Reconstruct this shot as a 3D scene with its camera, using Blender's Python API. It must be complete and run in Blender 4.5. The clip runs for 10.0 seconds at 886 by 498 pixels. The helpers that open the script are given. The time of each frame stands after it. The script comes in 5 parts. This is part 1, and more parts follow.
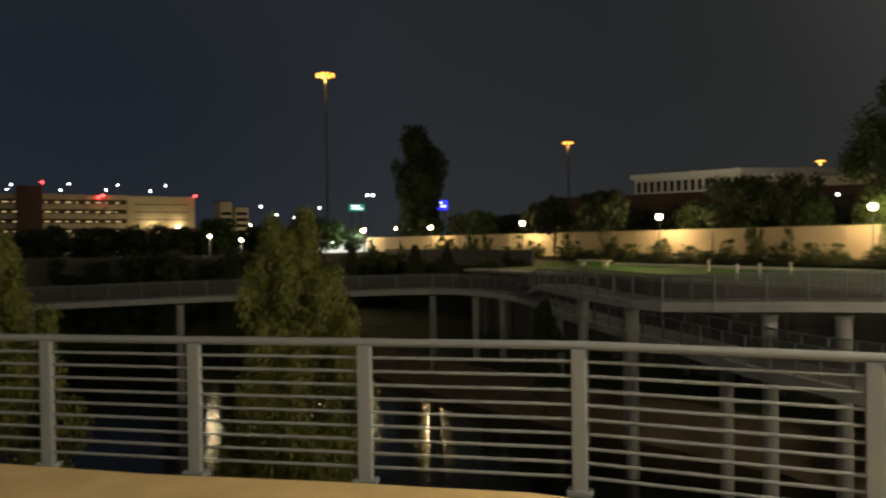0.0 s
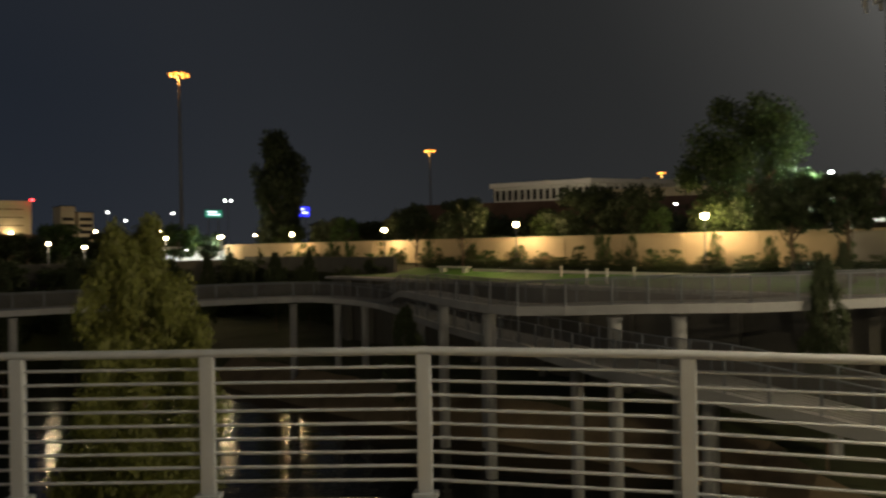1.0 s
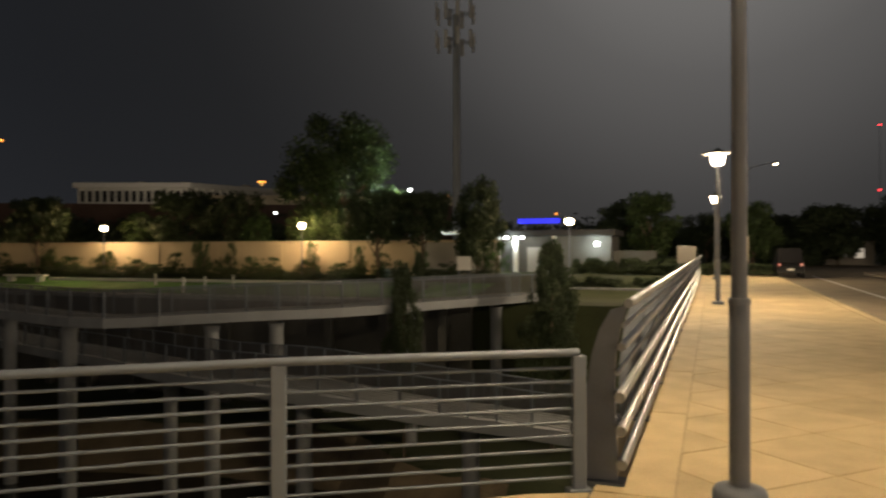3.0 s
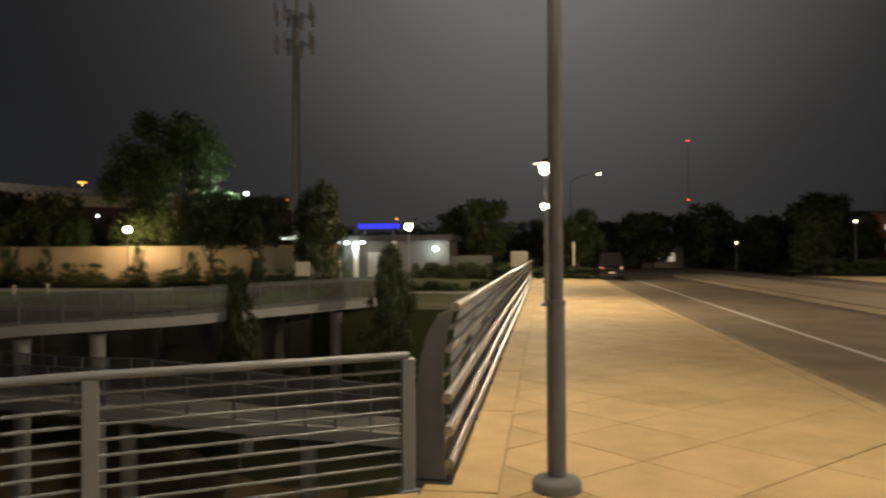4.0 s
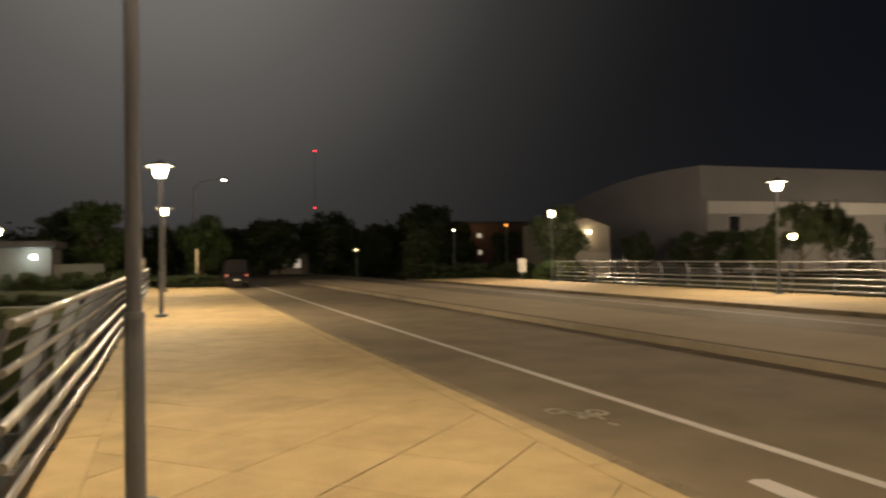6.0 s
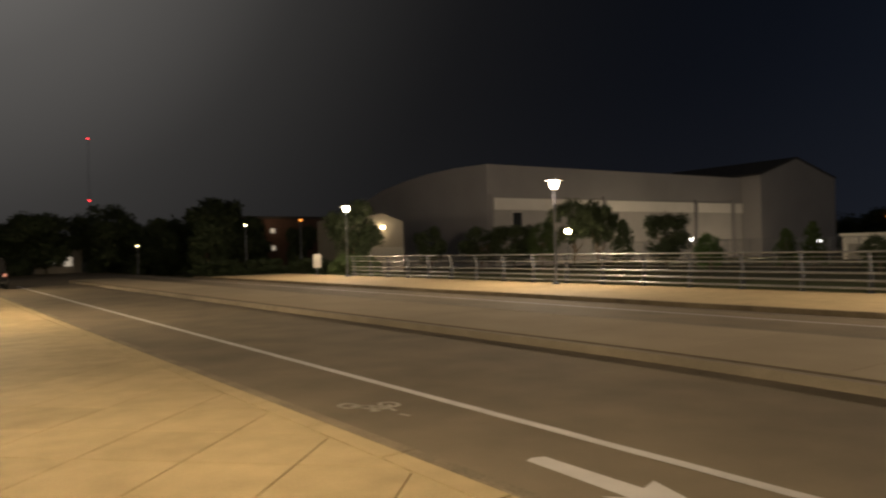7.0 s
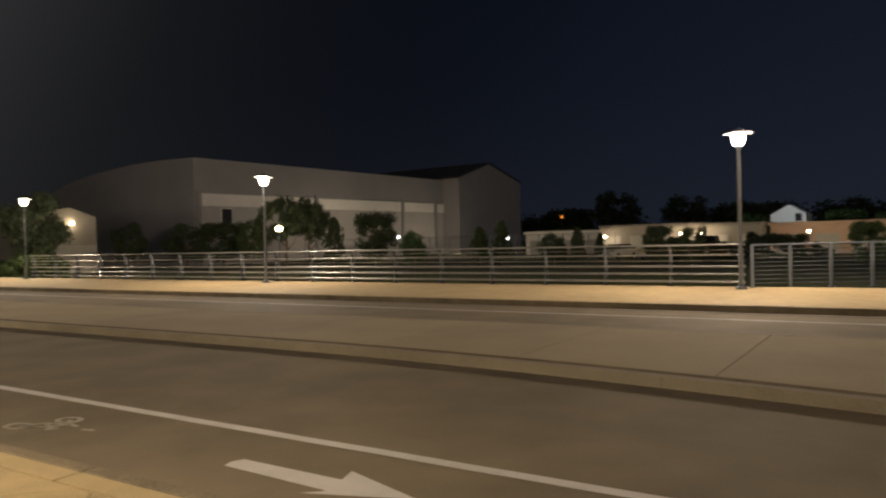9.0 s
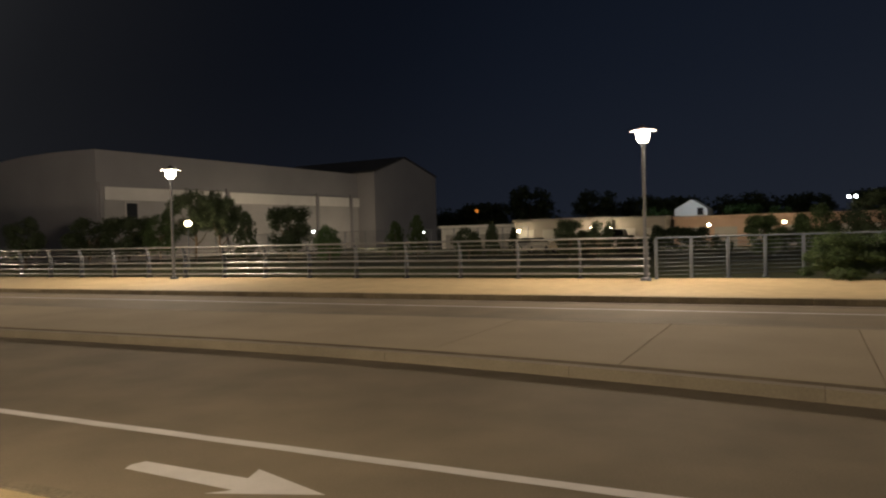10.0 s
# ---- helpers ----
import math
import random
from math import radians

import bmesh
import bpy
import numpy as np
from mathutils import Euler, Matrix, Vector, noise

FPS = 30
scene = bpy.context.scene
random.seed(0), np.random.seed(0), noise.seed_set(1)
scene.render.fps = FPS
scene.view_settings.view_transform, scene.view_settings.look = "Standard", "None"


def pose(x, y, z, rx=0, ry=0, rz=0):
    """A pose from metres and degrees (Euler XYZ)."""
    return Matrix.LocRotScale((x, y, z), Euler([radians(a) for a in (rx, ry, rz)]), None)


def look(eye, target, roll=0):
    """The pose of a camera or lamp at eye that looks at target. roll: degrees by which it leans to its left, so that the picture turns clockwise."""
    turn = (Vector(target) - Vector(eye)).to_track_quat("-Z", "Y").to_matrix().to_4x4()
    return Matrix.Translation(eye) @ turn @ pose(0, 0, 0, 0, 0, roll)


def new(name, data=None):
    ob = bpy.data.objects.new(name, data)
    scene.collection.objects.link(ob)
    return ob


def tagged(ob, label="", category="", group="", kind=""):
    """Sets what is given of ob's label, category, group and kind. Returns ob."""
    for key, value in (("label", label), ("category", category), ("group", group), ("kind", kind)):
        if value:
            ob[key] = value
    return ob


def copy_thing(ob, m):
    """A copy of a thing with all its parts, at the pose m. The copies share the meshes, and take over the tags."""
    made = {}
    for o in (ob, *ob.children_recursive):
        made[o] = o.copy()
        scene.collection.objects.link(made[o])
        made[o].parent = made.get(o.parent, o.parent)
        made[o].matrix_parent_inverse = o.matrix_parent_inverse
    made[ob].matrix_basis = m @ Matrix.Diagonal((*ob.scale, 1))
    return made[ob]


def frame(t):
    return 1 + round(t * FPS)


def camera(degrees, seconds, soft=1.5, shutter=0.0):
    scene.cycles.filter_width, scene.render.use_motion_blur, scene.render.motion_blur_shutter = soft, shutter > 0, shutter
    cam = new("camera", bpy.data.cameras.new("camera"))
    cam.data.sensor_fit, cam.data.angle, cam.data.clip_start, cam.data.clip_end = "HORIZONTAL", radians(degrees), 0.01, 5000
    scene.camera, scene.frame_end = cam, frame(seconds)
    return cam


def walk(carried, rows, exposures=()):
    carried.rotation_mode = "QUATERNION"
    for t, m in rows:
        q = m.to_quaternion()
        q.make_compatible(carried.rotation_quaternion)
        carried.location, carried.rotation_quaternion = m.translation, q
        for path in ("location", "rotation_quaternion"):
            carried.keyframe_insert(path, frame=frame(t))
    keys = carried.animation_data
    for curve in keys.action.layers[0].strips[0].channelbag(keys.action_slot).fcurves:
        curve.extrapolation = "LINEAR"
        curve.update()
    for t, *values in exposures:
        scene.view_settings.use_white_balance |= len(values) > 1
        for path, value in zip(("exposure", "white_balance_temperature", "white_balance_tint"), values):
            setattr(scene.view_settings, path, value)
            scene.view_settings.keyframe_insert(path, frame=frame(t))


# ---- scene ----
cam = camera(61.5, 10.0, soft=2.2, shutter=0.5)
PATH = [
    (0, (-0.46, 0.203, 1.812), (-2.199, 1.19, 1.79), -0.8),
    (0.5, (-0.415, 0.255, 1.815), (-2.058, 1.395, 1.8), -0.8),
    (1, (-0.335, 0.268, 1.819), (-1.865, 1.555, 1.81), -0.9),
    (1.5, (-0.374, 0.313, 1.815), (-1.723, 1.789, 1.808), -0.8),
    (2, (-0.316, 0.279, 1.827), (-1.428, 1.941, 1.824), -0.5),
    (2.5, (-0.296, 0.276, 1.836), (-1.184, 2.068, 1.834), -0.2),
    (4, (-0.181, 0.244, 1.843), (-0.449, 2.226, 1.856), -0.3),
    (4.5, (-0.097, 0.261, 1.837), (-0.145, 2.261, 1.856), -0.3),
    (5, (0.017, 0.258, 1.84), (0.2, 2.25, 1.864), -0.4),
    (5.5, (0.086, 0.256, 1.839), (0.515, 2.209, 1.866), -0.6),
    (6, (0.149, 0.273, 1.843), (0.841, 2.15, 1.865), -0.8),
    (7.5, (0.253, 0.307, 1.825), (1.609, 1.777, 1.814), -1.4),
    (8, (0.293, 0.283, 1.82), (1.789, 1.61, 1.804), -1.4),
    (8.5, (0.31, 0.265, 1.819), (1.915, 1.459, 1.799), -1.4),
    (9, (0.334, 0.242, 1.817), (2.023, 1.312, 1.792), -1.4),
    (9.5, (0.343, 0.213, 1.815), (2.097, 1.174, 1.782), -1.5),
    (10, (0.349, 0.167, 1.813), (2.147, 1.042, 1.767), -1.6),
]
walk(cam, [(t, look(eye, target, roll)) for t, eye, target, roll in PATH], [(0, 0.85, 6900, 3), (1, 0.84, 6900, 5), (1.5, 0.80, 6900, 8), (2, 0.66, 6850, 10), (2.5, 0.46, 6700, 10), (4, 0.32, 6700, 10), (5, 0.36, 6600, 10), (6, 0.32, 7000, 10), (7.5, 0.12, 6700, 10), (8.5, 0.16, 6400, 10), (10, 0.24, 6300, 10)])

# ---- night sky with city glow and painted lamp haze ----
world = bpy.data.worlds.new("night_sky")
scene.world = world
world.use_nodes = True
wn, wl = world.node_tree.nodes, world.node_tree.links
wn.clear()
w_out = wn.new("ShaderNodeOutputWorld")
w_bg = wn.new("ShaderNodeBackground")
w_tc = wn.new("ShaderNodeTexCoord")
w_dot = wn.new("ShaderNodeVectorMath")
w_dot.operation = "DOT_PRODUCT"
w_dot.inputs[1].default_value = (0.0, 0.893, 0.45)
w_sep = wn.new("ShaderNodeSeparateXYZ")
w_sum = wn.new("ShaderNodeMix")
w_sum.data_type, w_sum.blend_type = "RGBA", "ADD"
w_sum.inputs[0].default_value = 1.0


def sky_ramp(value, stops):
    half = wn.new("ShaderNodeMath")
    half.operation = "MULTIPLY_ADD"
    half.inputs[1].default_value, half.inputs[2].default_value = 0.5, 0.5
    ramp = wn.new("ShaderNodeValToRGB")
    ramp.color_ramp.interpolation = "B_SPLINE"
    marks = ramp.color_ramp.elements
    marks[0].position, marks[0].color = stops[0][0], (*stops[0][1], 1)
    marks[1].position, marks[1].color = stops[-1][0], (*stops[-1][1], 1)
    for at, col in stops[1:-1]:
        marks.new(at).color = (*col, 1)
    wl.new(value, half.inputs[0])
    wl.new(half.outputs[0], ramp.inputs[0])
    return ramp.outputs[0]


# near lamp's haze painted into the north sky; unseen warm fill in the south
w_haze_fill = sky_ramp(w_dot.outputs["Value"], ((0.05, (0.19, 0.155, 0.11)), (0.18, (0.05, 0.044, 0.036)), (0.32, (0.003, 0.003, 0.003)), (0.60, (0, 0, 0)), (0.80, (0.0008, 0.0008, 0.0008)), (0.90, (0.0034, 0.0033, 0.0032)), (0.955, (0.018, 0.0175, 0.0172)), (0.985, (0.074, 0.072, 0.0707)), (1.0, (0.135, 0.132, 0.129))))
# blue night from west to east, paler over the town in the north-west
w_side = sky_ramp(w_sep.outputs["X"], ((0.0, (0.0030, 0.0054, 0.0112)), (0.05, (0.0110, 0.0124, 0.0162)), (0.14, (0.0068, 0.0076, 0.0092)), (0.30, (0.0045, 0.0048, 0.0055)), (0.50, (0.0108, 0.0104, 0.0108)), (0.64, (0.0030, 0.0031, 0.0036)), (0.78, (0.0010, 0.0013, 0.0022)), (0.92, (0.0012, 0.0022, 0.0052)), (1.0, (0.0056, 0.0082, 0.0150))))
# town glow low over the horizon
w_low = sky_ramp(w_sep.outputs["Z"], ((0.46, (0.0060, 0.0059, 0.0061)), (0.53, (0.0034, 0.0034, 0.0037)), (0.60, (0.0006, 0.0006, 0.0007)), (0.70, (0, 0, 0))))
w_all = wn.new("ShaderNodeMix")
w_all.data_type, w_all.blend_type = "RGBA", "ADD"
w_all.inputs[0].default_value = 1.0
wl.new(w_low, w_all.inputs[7])
wl.new(w_sum.outputs[2], w_all.inputs[6])
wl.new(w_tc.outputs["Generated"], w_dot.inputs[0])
wl.new(w_tc.outputs["Generated"], w_sep.inputs[0])
wl.new(w_haze_fill, w_sum.inputs[6])
wl.new(w_side, w_sum.inputs[7])
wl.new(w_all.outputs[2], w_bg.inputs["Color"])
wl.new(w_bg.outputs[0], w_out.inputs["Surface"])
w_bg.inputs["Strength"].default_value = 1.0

LAMP_W = 2100
WARM = (1.0, 0.775, 0.485)
WARM_FAR = (1.0, 0.78, 0.555)
WARMER = (1.0, 0.68, 0.34)
COOL = (0.85, 1.0, 0.92)


# light of the lamps, and of added fill lights that have no fixture
def lamp_and_fill_light(x, y, z, watts, colour=WARM, size=0.12):
    data = bpy.data.lights.new("lamp_and_fill_light", "POINT")
    data.energy, data.color, data.shadow_soft_size = watts, colour, size
    ob = new("lamp_and_fill_light", data)
    ob.location = (x, y, z)
    return ob


# ---- materials ----
def mat(name, colour, rough=0.8, metal=0.0, var=0.25, scale=1.2, fine=30.0, bump=0.2, dist=0.01, per_piece=0.0, stain=None, spec=0.5):
    m = bpy.data.materials.new(name)
    m.use_nodes = True
    n, k = m.node_tree.nodes, m.node_tree.links
    b = n["Principled BSDF"]
    b.inputs["Roughness"].default_value = rough
    b.inputs["Metallic"].default_value = metal
    b.inputs["Specular IOR Level"].default_value = spec
    tc = n.new("ShaderNodeNewGeometry")
    big = n.new("ShaderNodeTexNoise")
    big.inputs["Scale"].default_value, big.inputs["Detail"].default_value = scale, 5
    small = n.new("ShaderNodeTexNoise")
    small.inputs["Scale"].default_value, small.inputs["Detail"].default_value = fine, 4
    for t in (big, small):
        k.new(tc.outputs["Position"], t.inputs["Vector"])
    wide = n.new("ShaderNodeTexNoise")
    wide.inputs["Scale"].default_value, wide.inputs["Detail"].default_value = scale * 0.22, 3
    k.new(tc.outputs["Position"], wide.inputs["Vector"])
    both = n.new("ShaderNodeMath")
    both.operation = "MULTIPLY_ADD"
    both.inputs[1].default_value = 0.55
    k.new(wide.outputs[0], both.inputs[0])
    half = n.new("ShaderNodeMath")
    half.operation = "MULTIPLY_ADD"
    half.inputs[1].default_value, half.inputs[2].default_value = 0.62, -0.085
    k.new(big.outputs[0], half.inputs[0])
    k.new(half.outputs[0], both.inputs[2])
    add = n.new("ShaderNodeMath")
    add.operation = "MULTIPLY_ADD"
    add.inputs[1].default_value = 0.45
    k.new(small.outputs[0], add.inputs[0])
    k.new(both.outputs[0], add.inputs[2])
    last = add.outputs[0]
    if per_piece:
        info = n.new("ShaderNodeObjectInfo")
        pp = n.new("ShaderNodeMath")
        pp.operation = "MULTIPLY_ADD"
        pp.inputs[1].default_value = per_piece
        k.new(info.outputs["Random"], pp.inputs[0])
        k.new(last, pp.inputs[2])
        last = pp.outputs[0]
    rng = n.new("ShaderNodeMapRange")
    rng.inputs[1].default_value, rng.inputs[2].default_value = 0.5, 0.95 + per_piece
    k.new(last, rng.inputs[0])
    mix = n.new("ShaderNodeMix")
    mix.data_type = "RGBA"
    lo = [c * (1 - var) for c in colour]
    hi = [min(1, c * (1 + var)) for c in colour]
    if stain:
        lo = list(stain)
    mix.inputs[6].default_value, mix.inputs[7].default_value = (*lo, 1), (*hi, 1)
    k.new(rng.outputs[0], mix.inputs[0])
    k.new(mix.outputs[2], b.inputs["Base Color"])
    if bump:
        bp = n.new("ShaderNodeBump")
        bp.inputs["Strength"].default_value, bp.inputs["Distance"].default_value = bump, dist
        k.new(small.outputs[0], bp.inputs["Height"])
        k.new(bp.outputs[0], b.inputs["Normal"])
    return m


def glow(name, colour, strength, base=0.5):
    m = bpy.data.materials.new(name)
    m.use_nodes = True
    b = m.node_tree.nodes["Principled BSDF"]
    b.inputs["Base Color"].default_value = (base, base, base, 1)
    b.inputs["Emission Color"].default_value = (*colour, 1)
    b.inputs["Emission Strength"].default_value = strength
    return m


def leaf_mat(name, colour, var=0.5):
    m = bpy.data.materials.new(name)
    m.use_nodes = True
    n, k = m.node_tree.nodes, m.node_tree.links
    b = n["Principled BSDF"]
    b.inputs["Roughness"].default_value = 0.65
    geo = n.new("ShaderNodeNewGeometry")
    mix = n.new("ShaderNodeMix")
    mix.data_type = "RGBA"
    mix.inputs[6].default_value = (*[c * (1 - var) for c in colour], 1)
    mix.inputs[7].default_value = (*[c * (1 + var) for c in colour], 1)
    k.new(geo.outputs["Random Per Island"], mix.inputs[0])
    k.new(mix.outputs[2], b.inputs["Base Color"])
    tr = n.new("ShaderNodeBsdfTranslucent")
    k.new(mix.outputs[2], tr.inputs["Color"])
    ms = n.new("ShaderNodeMixShader")
    ms.inputs[0].default_value = 0.3
    k.new(b.outputs[0], ms.inputs[1])
    k.new(tr.outputs[0], ms.inputs[2])
    k.new(ms.outputs[0], n["Material Output"].inputs["Surface"])
    return m


M_SLAB = mat("tan_concrete_slab", (0.48, 0.375, 0.21), 0.8, var=0.27, scale=2.2, fine=45, bump=0.25, per_piece=0.18)
M_JOINT = mat("joint_mortar", (0.34, 0.265, 0.155), 0.95, var=0.3)
M_KERB = mat("dirty_kerb_concrete", (0.27, 0.22, 0.15), 0.9, var=0.25, scale=1.5, stain=(0.13, 0.105, 0.075))
M_MEDKERB = mat("pale_kerb_concrete", (0.30, 0.255, 0.195), 0.9, var=0.3, scale=1.6, per_piece=0.25)
M_STAIN = mat("dark_joint_stain", (0.15, 0.115, 0.078), 0.95, var=0.4, scale=2.5, fine=30, spec=0.1)
M_DIRT = mat("bank_dirt", (0.17, 0.135, 0.09), 0.95, var=0.4, scale=0.7, fine=12)
M_GALV = mat("galvanised_steel", (0.34, 0.37, 0.41), 0.7, var=0.1)
M_GUTTER = mat("stained_gutter", (0.175, 0.143, 0.105), 0.95, var=0.35, scale=0.9, fine=40)
M_ROAD = mat("worn_concrete_road", (0.198, 0.158, 0.108), 0.85, var=0.32, scale=0.8, fine=60, bump=0.35)
M_MEDIAN = mat("median_concrete", (0.40, 0.325, 0.225), 0.9, var=0.2, scale=0.5, fine=40, per_piece=0.15)
M_PAINT = mat("road_paint_white", (0.63, 0.60, 0.60), 0.7, var=0.15, scale=3, fine=70)
M_WORN = mat("worn_road_paint", (0.36, 0.33, 0.28), 0.8, var=0.4, scale=7, fine=60)
M_RAIL = mat("grey_painted_steel", (0.145, 0.170, 0.210), 0.5, metal=0.1, var=0.1, scale=4, fine=80, bump=0.05)
M_DARKSTEEL = mat("dark_grey_steel", (0.19, 0.21, 0.25), 0.55, metal=0.1, var=0.12, scale=4, fine=80, bump=0.05)
M_PLATE = mat("grey_post_plate", (0.14, 0.155, 0.185), 0.6, metal=0.0, var=0.15, scale=4, fine=60, bump=0.05)
M_TUBE = mat("worn_steel_tube", (0.29, 0.30, 0.315), 0.38, metal=0.65, var=0.15, scale=5, fine=60, bump=0.25, dist=0.004)
M_MESH = mat("grey_mesh_steel", (0.105, 0.11, 0.125), 0.7, metal=0.2, var=0.2)
M_POLE = mat("grey_pole_paint", (0.150, 0.164, 0.200), 0.6, metal=0.0, var=0.1, scale=5, fine=60, bump=0.05)
M_GRASS = mat("dark_grass", (0.040, 0.050, 0.020), 0.95, var=0.45, scale=0.4, fine=14, bump=0.6, dist=0.05)
M_LAWN = mat("lawn_grass", (0.085, 0.21, 0.04), 0.9, var=0.35, scale=0.8, fine=25, bump=0.5, dist=0.04)
M_CONC = mat("grey_concrete", (0.36, 0.35, 0.33), 0.85, var=0.2, scale=0.6, fine=25)
M_DECK = mat("walkway_concrete", (0.30, 0.32, 0.35), 0.85, var=0.2, scale=0.8, fine=25)
M_WALL = mat("tan_stucco_wall", (0.55, 0.45, 0.31), 0.9, var=0.14, scale=0.5, fine=20, per_piece=0.1)
M_HALL = mat("pale_metal_cladding", (0.30, 0.295, 0.32), 0.7, var=0.1, scale=0.3, fine=12)
M_HALLLOW = mat("paler_metal_cladding", (0.47, 0.46, 0.475), 0.7, var=0.12, scale=0.4, fine=12)
M_HALLBAND = mat("white_fascia", (0.82, 0.80, 0.80), 0.7, var=0.08, scale=0.6, fine=12)
M_ROOF = mat("dark_roofing", (0.05, 0.05, 0.055), 0.9, var=0.3)
M_DARKWIN = mat("dark_glass", (0.012, 0.012, 0.014), 0.3, var=0.2, bump=0, spec=0.15)
M_SHED = mat("cream_render", (0.27, 0.25, 0.225), 0.85, var=0.12, scale=0.6, fine=15)
M_TERRA = mat("terracotta_render", (0.46, 0.33, 0.25), 0.85, var=0.15, scale=0.6, fine=15)
M_WHITE = mat("white_paint", (0.70, 0.69, 0.66), 0.6, var=0.06)
# brick colour, also the painted shade in the garage deck gaps
M_BRICK_SHADE = mat("red_brick_and_shade", (0.10, 0.062, 0.052), 0.9, var=0.25, scale=2, fine=30)
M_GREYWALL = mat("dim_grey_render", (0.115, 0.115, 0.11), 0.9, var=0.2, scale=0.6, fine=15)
M_BARK = mat("bark", (0.14, 0.105, 0.075), 0.95, var=0.35, scale=5, fine=40, bump=0.6, dist=0.03)
M_BLACK = mat("black_gloss_paint", (0.010, 0.010, 0.012), 0.45, var=0.1, bump=0, spec=0.2)
M_RUBBER = mat("tyre_rubber", (0.02, 0.02, 0.02), 0.9, var=0.2)
M_GARAGE = mat("garage_concrete", (0.55, 0.48, 0.36), 0.9, var=0.12, scale=0.2, fine=4)
M_LEAF = leaf_mat("leaf_green", (0.052, 0.085, 0.026))
M_LEAF_YELLOW = leaf_mat("cypress_needles", (0.094, 0.110, 0.022), 0.25)
M_LEAF_DARK = leaf_mat("leaf_dark", (0.046, 0.066, 0.030), 0.35)
# brighter leaf copy puts the lamp light on lit trees into the colour
M_LEAF_BRIGHT = leaf_mat("leaf_bright", (0.055, 0.105, 0.03))
M_SHADE = mat("dark_lamp_housing", (0.026, 0.026, 0.028), 0.6, var=0.1, bump=0.05)
G_BOWL = glow("lamp_glass_glow", (1.0, 0.84, 0.60), 30)
G_WARM = glow("warm_lamp_glow", (1.0, 0.76, 0.42), 45)
G_ORANGE = glow("sodium_glow", (1.0, 0.31, 0.04), 1.9)
G_LETTER = glow("sign_letter_glow", (0.75, 0.85, 1.0), 1.6)
G_TAIL = glow("tail_light_glow", (1.0, 0.03, 0.03), 0.35)
G_WHITE = glow("white_lamp_glow", (0.95, 1.0, 0.98), 14)
G_RED = glow("red_beacon_glow", (1.0, 0.03, 0.04), 7)
G_BLUE = glow("blue_sign_glow", (0.02, 0.025, 1.0), 1.3, 0.02)
G_GREEN = glow("green_sign_glow", (0.02, 0.40, 0.24), 0.35, 0.05)
G_DECKLIT = glow("garage_deck_light", (1.0, 0.74, 0.36), 0.34)
G_WINDOW = glow("lit_window_glow", (1.0, 0.88, 0.7), 0.3)

mw = bpy.data.materials.new("river_water")
mw.use_nodes = True
_n, _k = mw.node_tree.nodes, mw.node_tree.links
_b = _n["Principled BSDF"]
_b.inputs["Base Color"].default_value = (0.006, 0.008, 0.008, 1)
_b.inputs["Roughness"].default_value = 0.10
_tc = _n.new("ShaderNodeTexCoord")
_no = _n.new("ShaderNodeTexNoise")
_no.inputs["Scale"].default_value, _no.inputs["Detail"].default_value = 1.6, 3
_bp = _n.new("ShaderNodeBump")
_bp.inputs["Strength"].default_value, _bp.inputs["Distance"].default_value = 0.55, 0.06
_k.new(_tc.outputs["Object"], _no.inputs["Vector"])
_k.new(_no.outputs[0], _bp.inputs["Height"])
_k.new(_bp.outputs[0], _b.inputs["Normal"])
M_WATER = mw


# ---- mesh helpers ----
def box(bm, x0, x1, y0, y1, z0, z1, bevel=0.0):
    vs = [bm.verts.new(p) for p in ((x0, y0, z0), (x1, y0, z0), (x1, y1, z0), (x0, y1, z0), (x0, y0, z1), (x1, y0, z1), (x1, y1, z1), (x0, y1, z1))]
    fs = [bm.faces.new([vs[i] for i in f]) for f in ((3, 2, 1, 0), (4, 5, 6, 7), (0, 1, 5, 4), (1, 2, 6, 5), (2, 3, 7, 6), (3, 0, 4, 7))]
    if bevel:
        es = list({e for f in fs for e in f.edges})
        bmesh.ops.bevel(bm, geom=es, offset=bevel, segments=1, affect="EDGES")
    return bm


def new_box(*a, bevel=0.0):
    return box(bmesh.new(), *a, bevel=bevel)


def lathe(rings, segs=16, bm=None, cx=0.0, cy=0.0):
    """Rings of (radius, z) turned about a vertical axis."""
    bm = bm or bmesh.new()
    loops = []
    for r, z in rings:
        loops.append([bm.verts.new((cx + r * math.cos(2 * math.pi * i / segs), cy + r * math.sin(2 * math.pi * i / segs), z)) for i in range(segs)])
    for a, b in zip(loops, loops[1:]):
        for i in range(segs):
            f = bm.faces.new((a[i], a[(i + 1) % segs], b[(i + 1) % segs], b[i]))
            f.smooth = True
    # caps on points of their own, so that the sides keep their shading
    bm.faces.new([bm.verts.new(v.co) for v in reversed(loops[0])])
    bm.faces.new([bm.verts.new(v.co) for v in loops[-1]])
    return bm


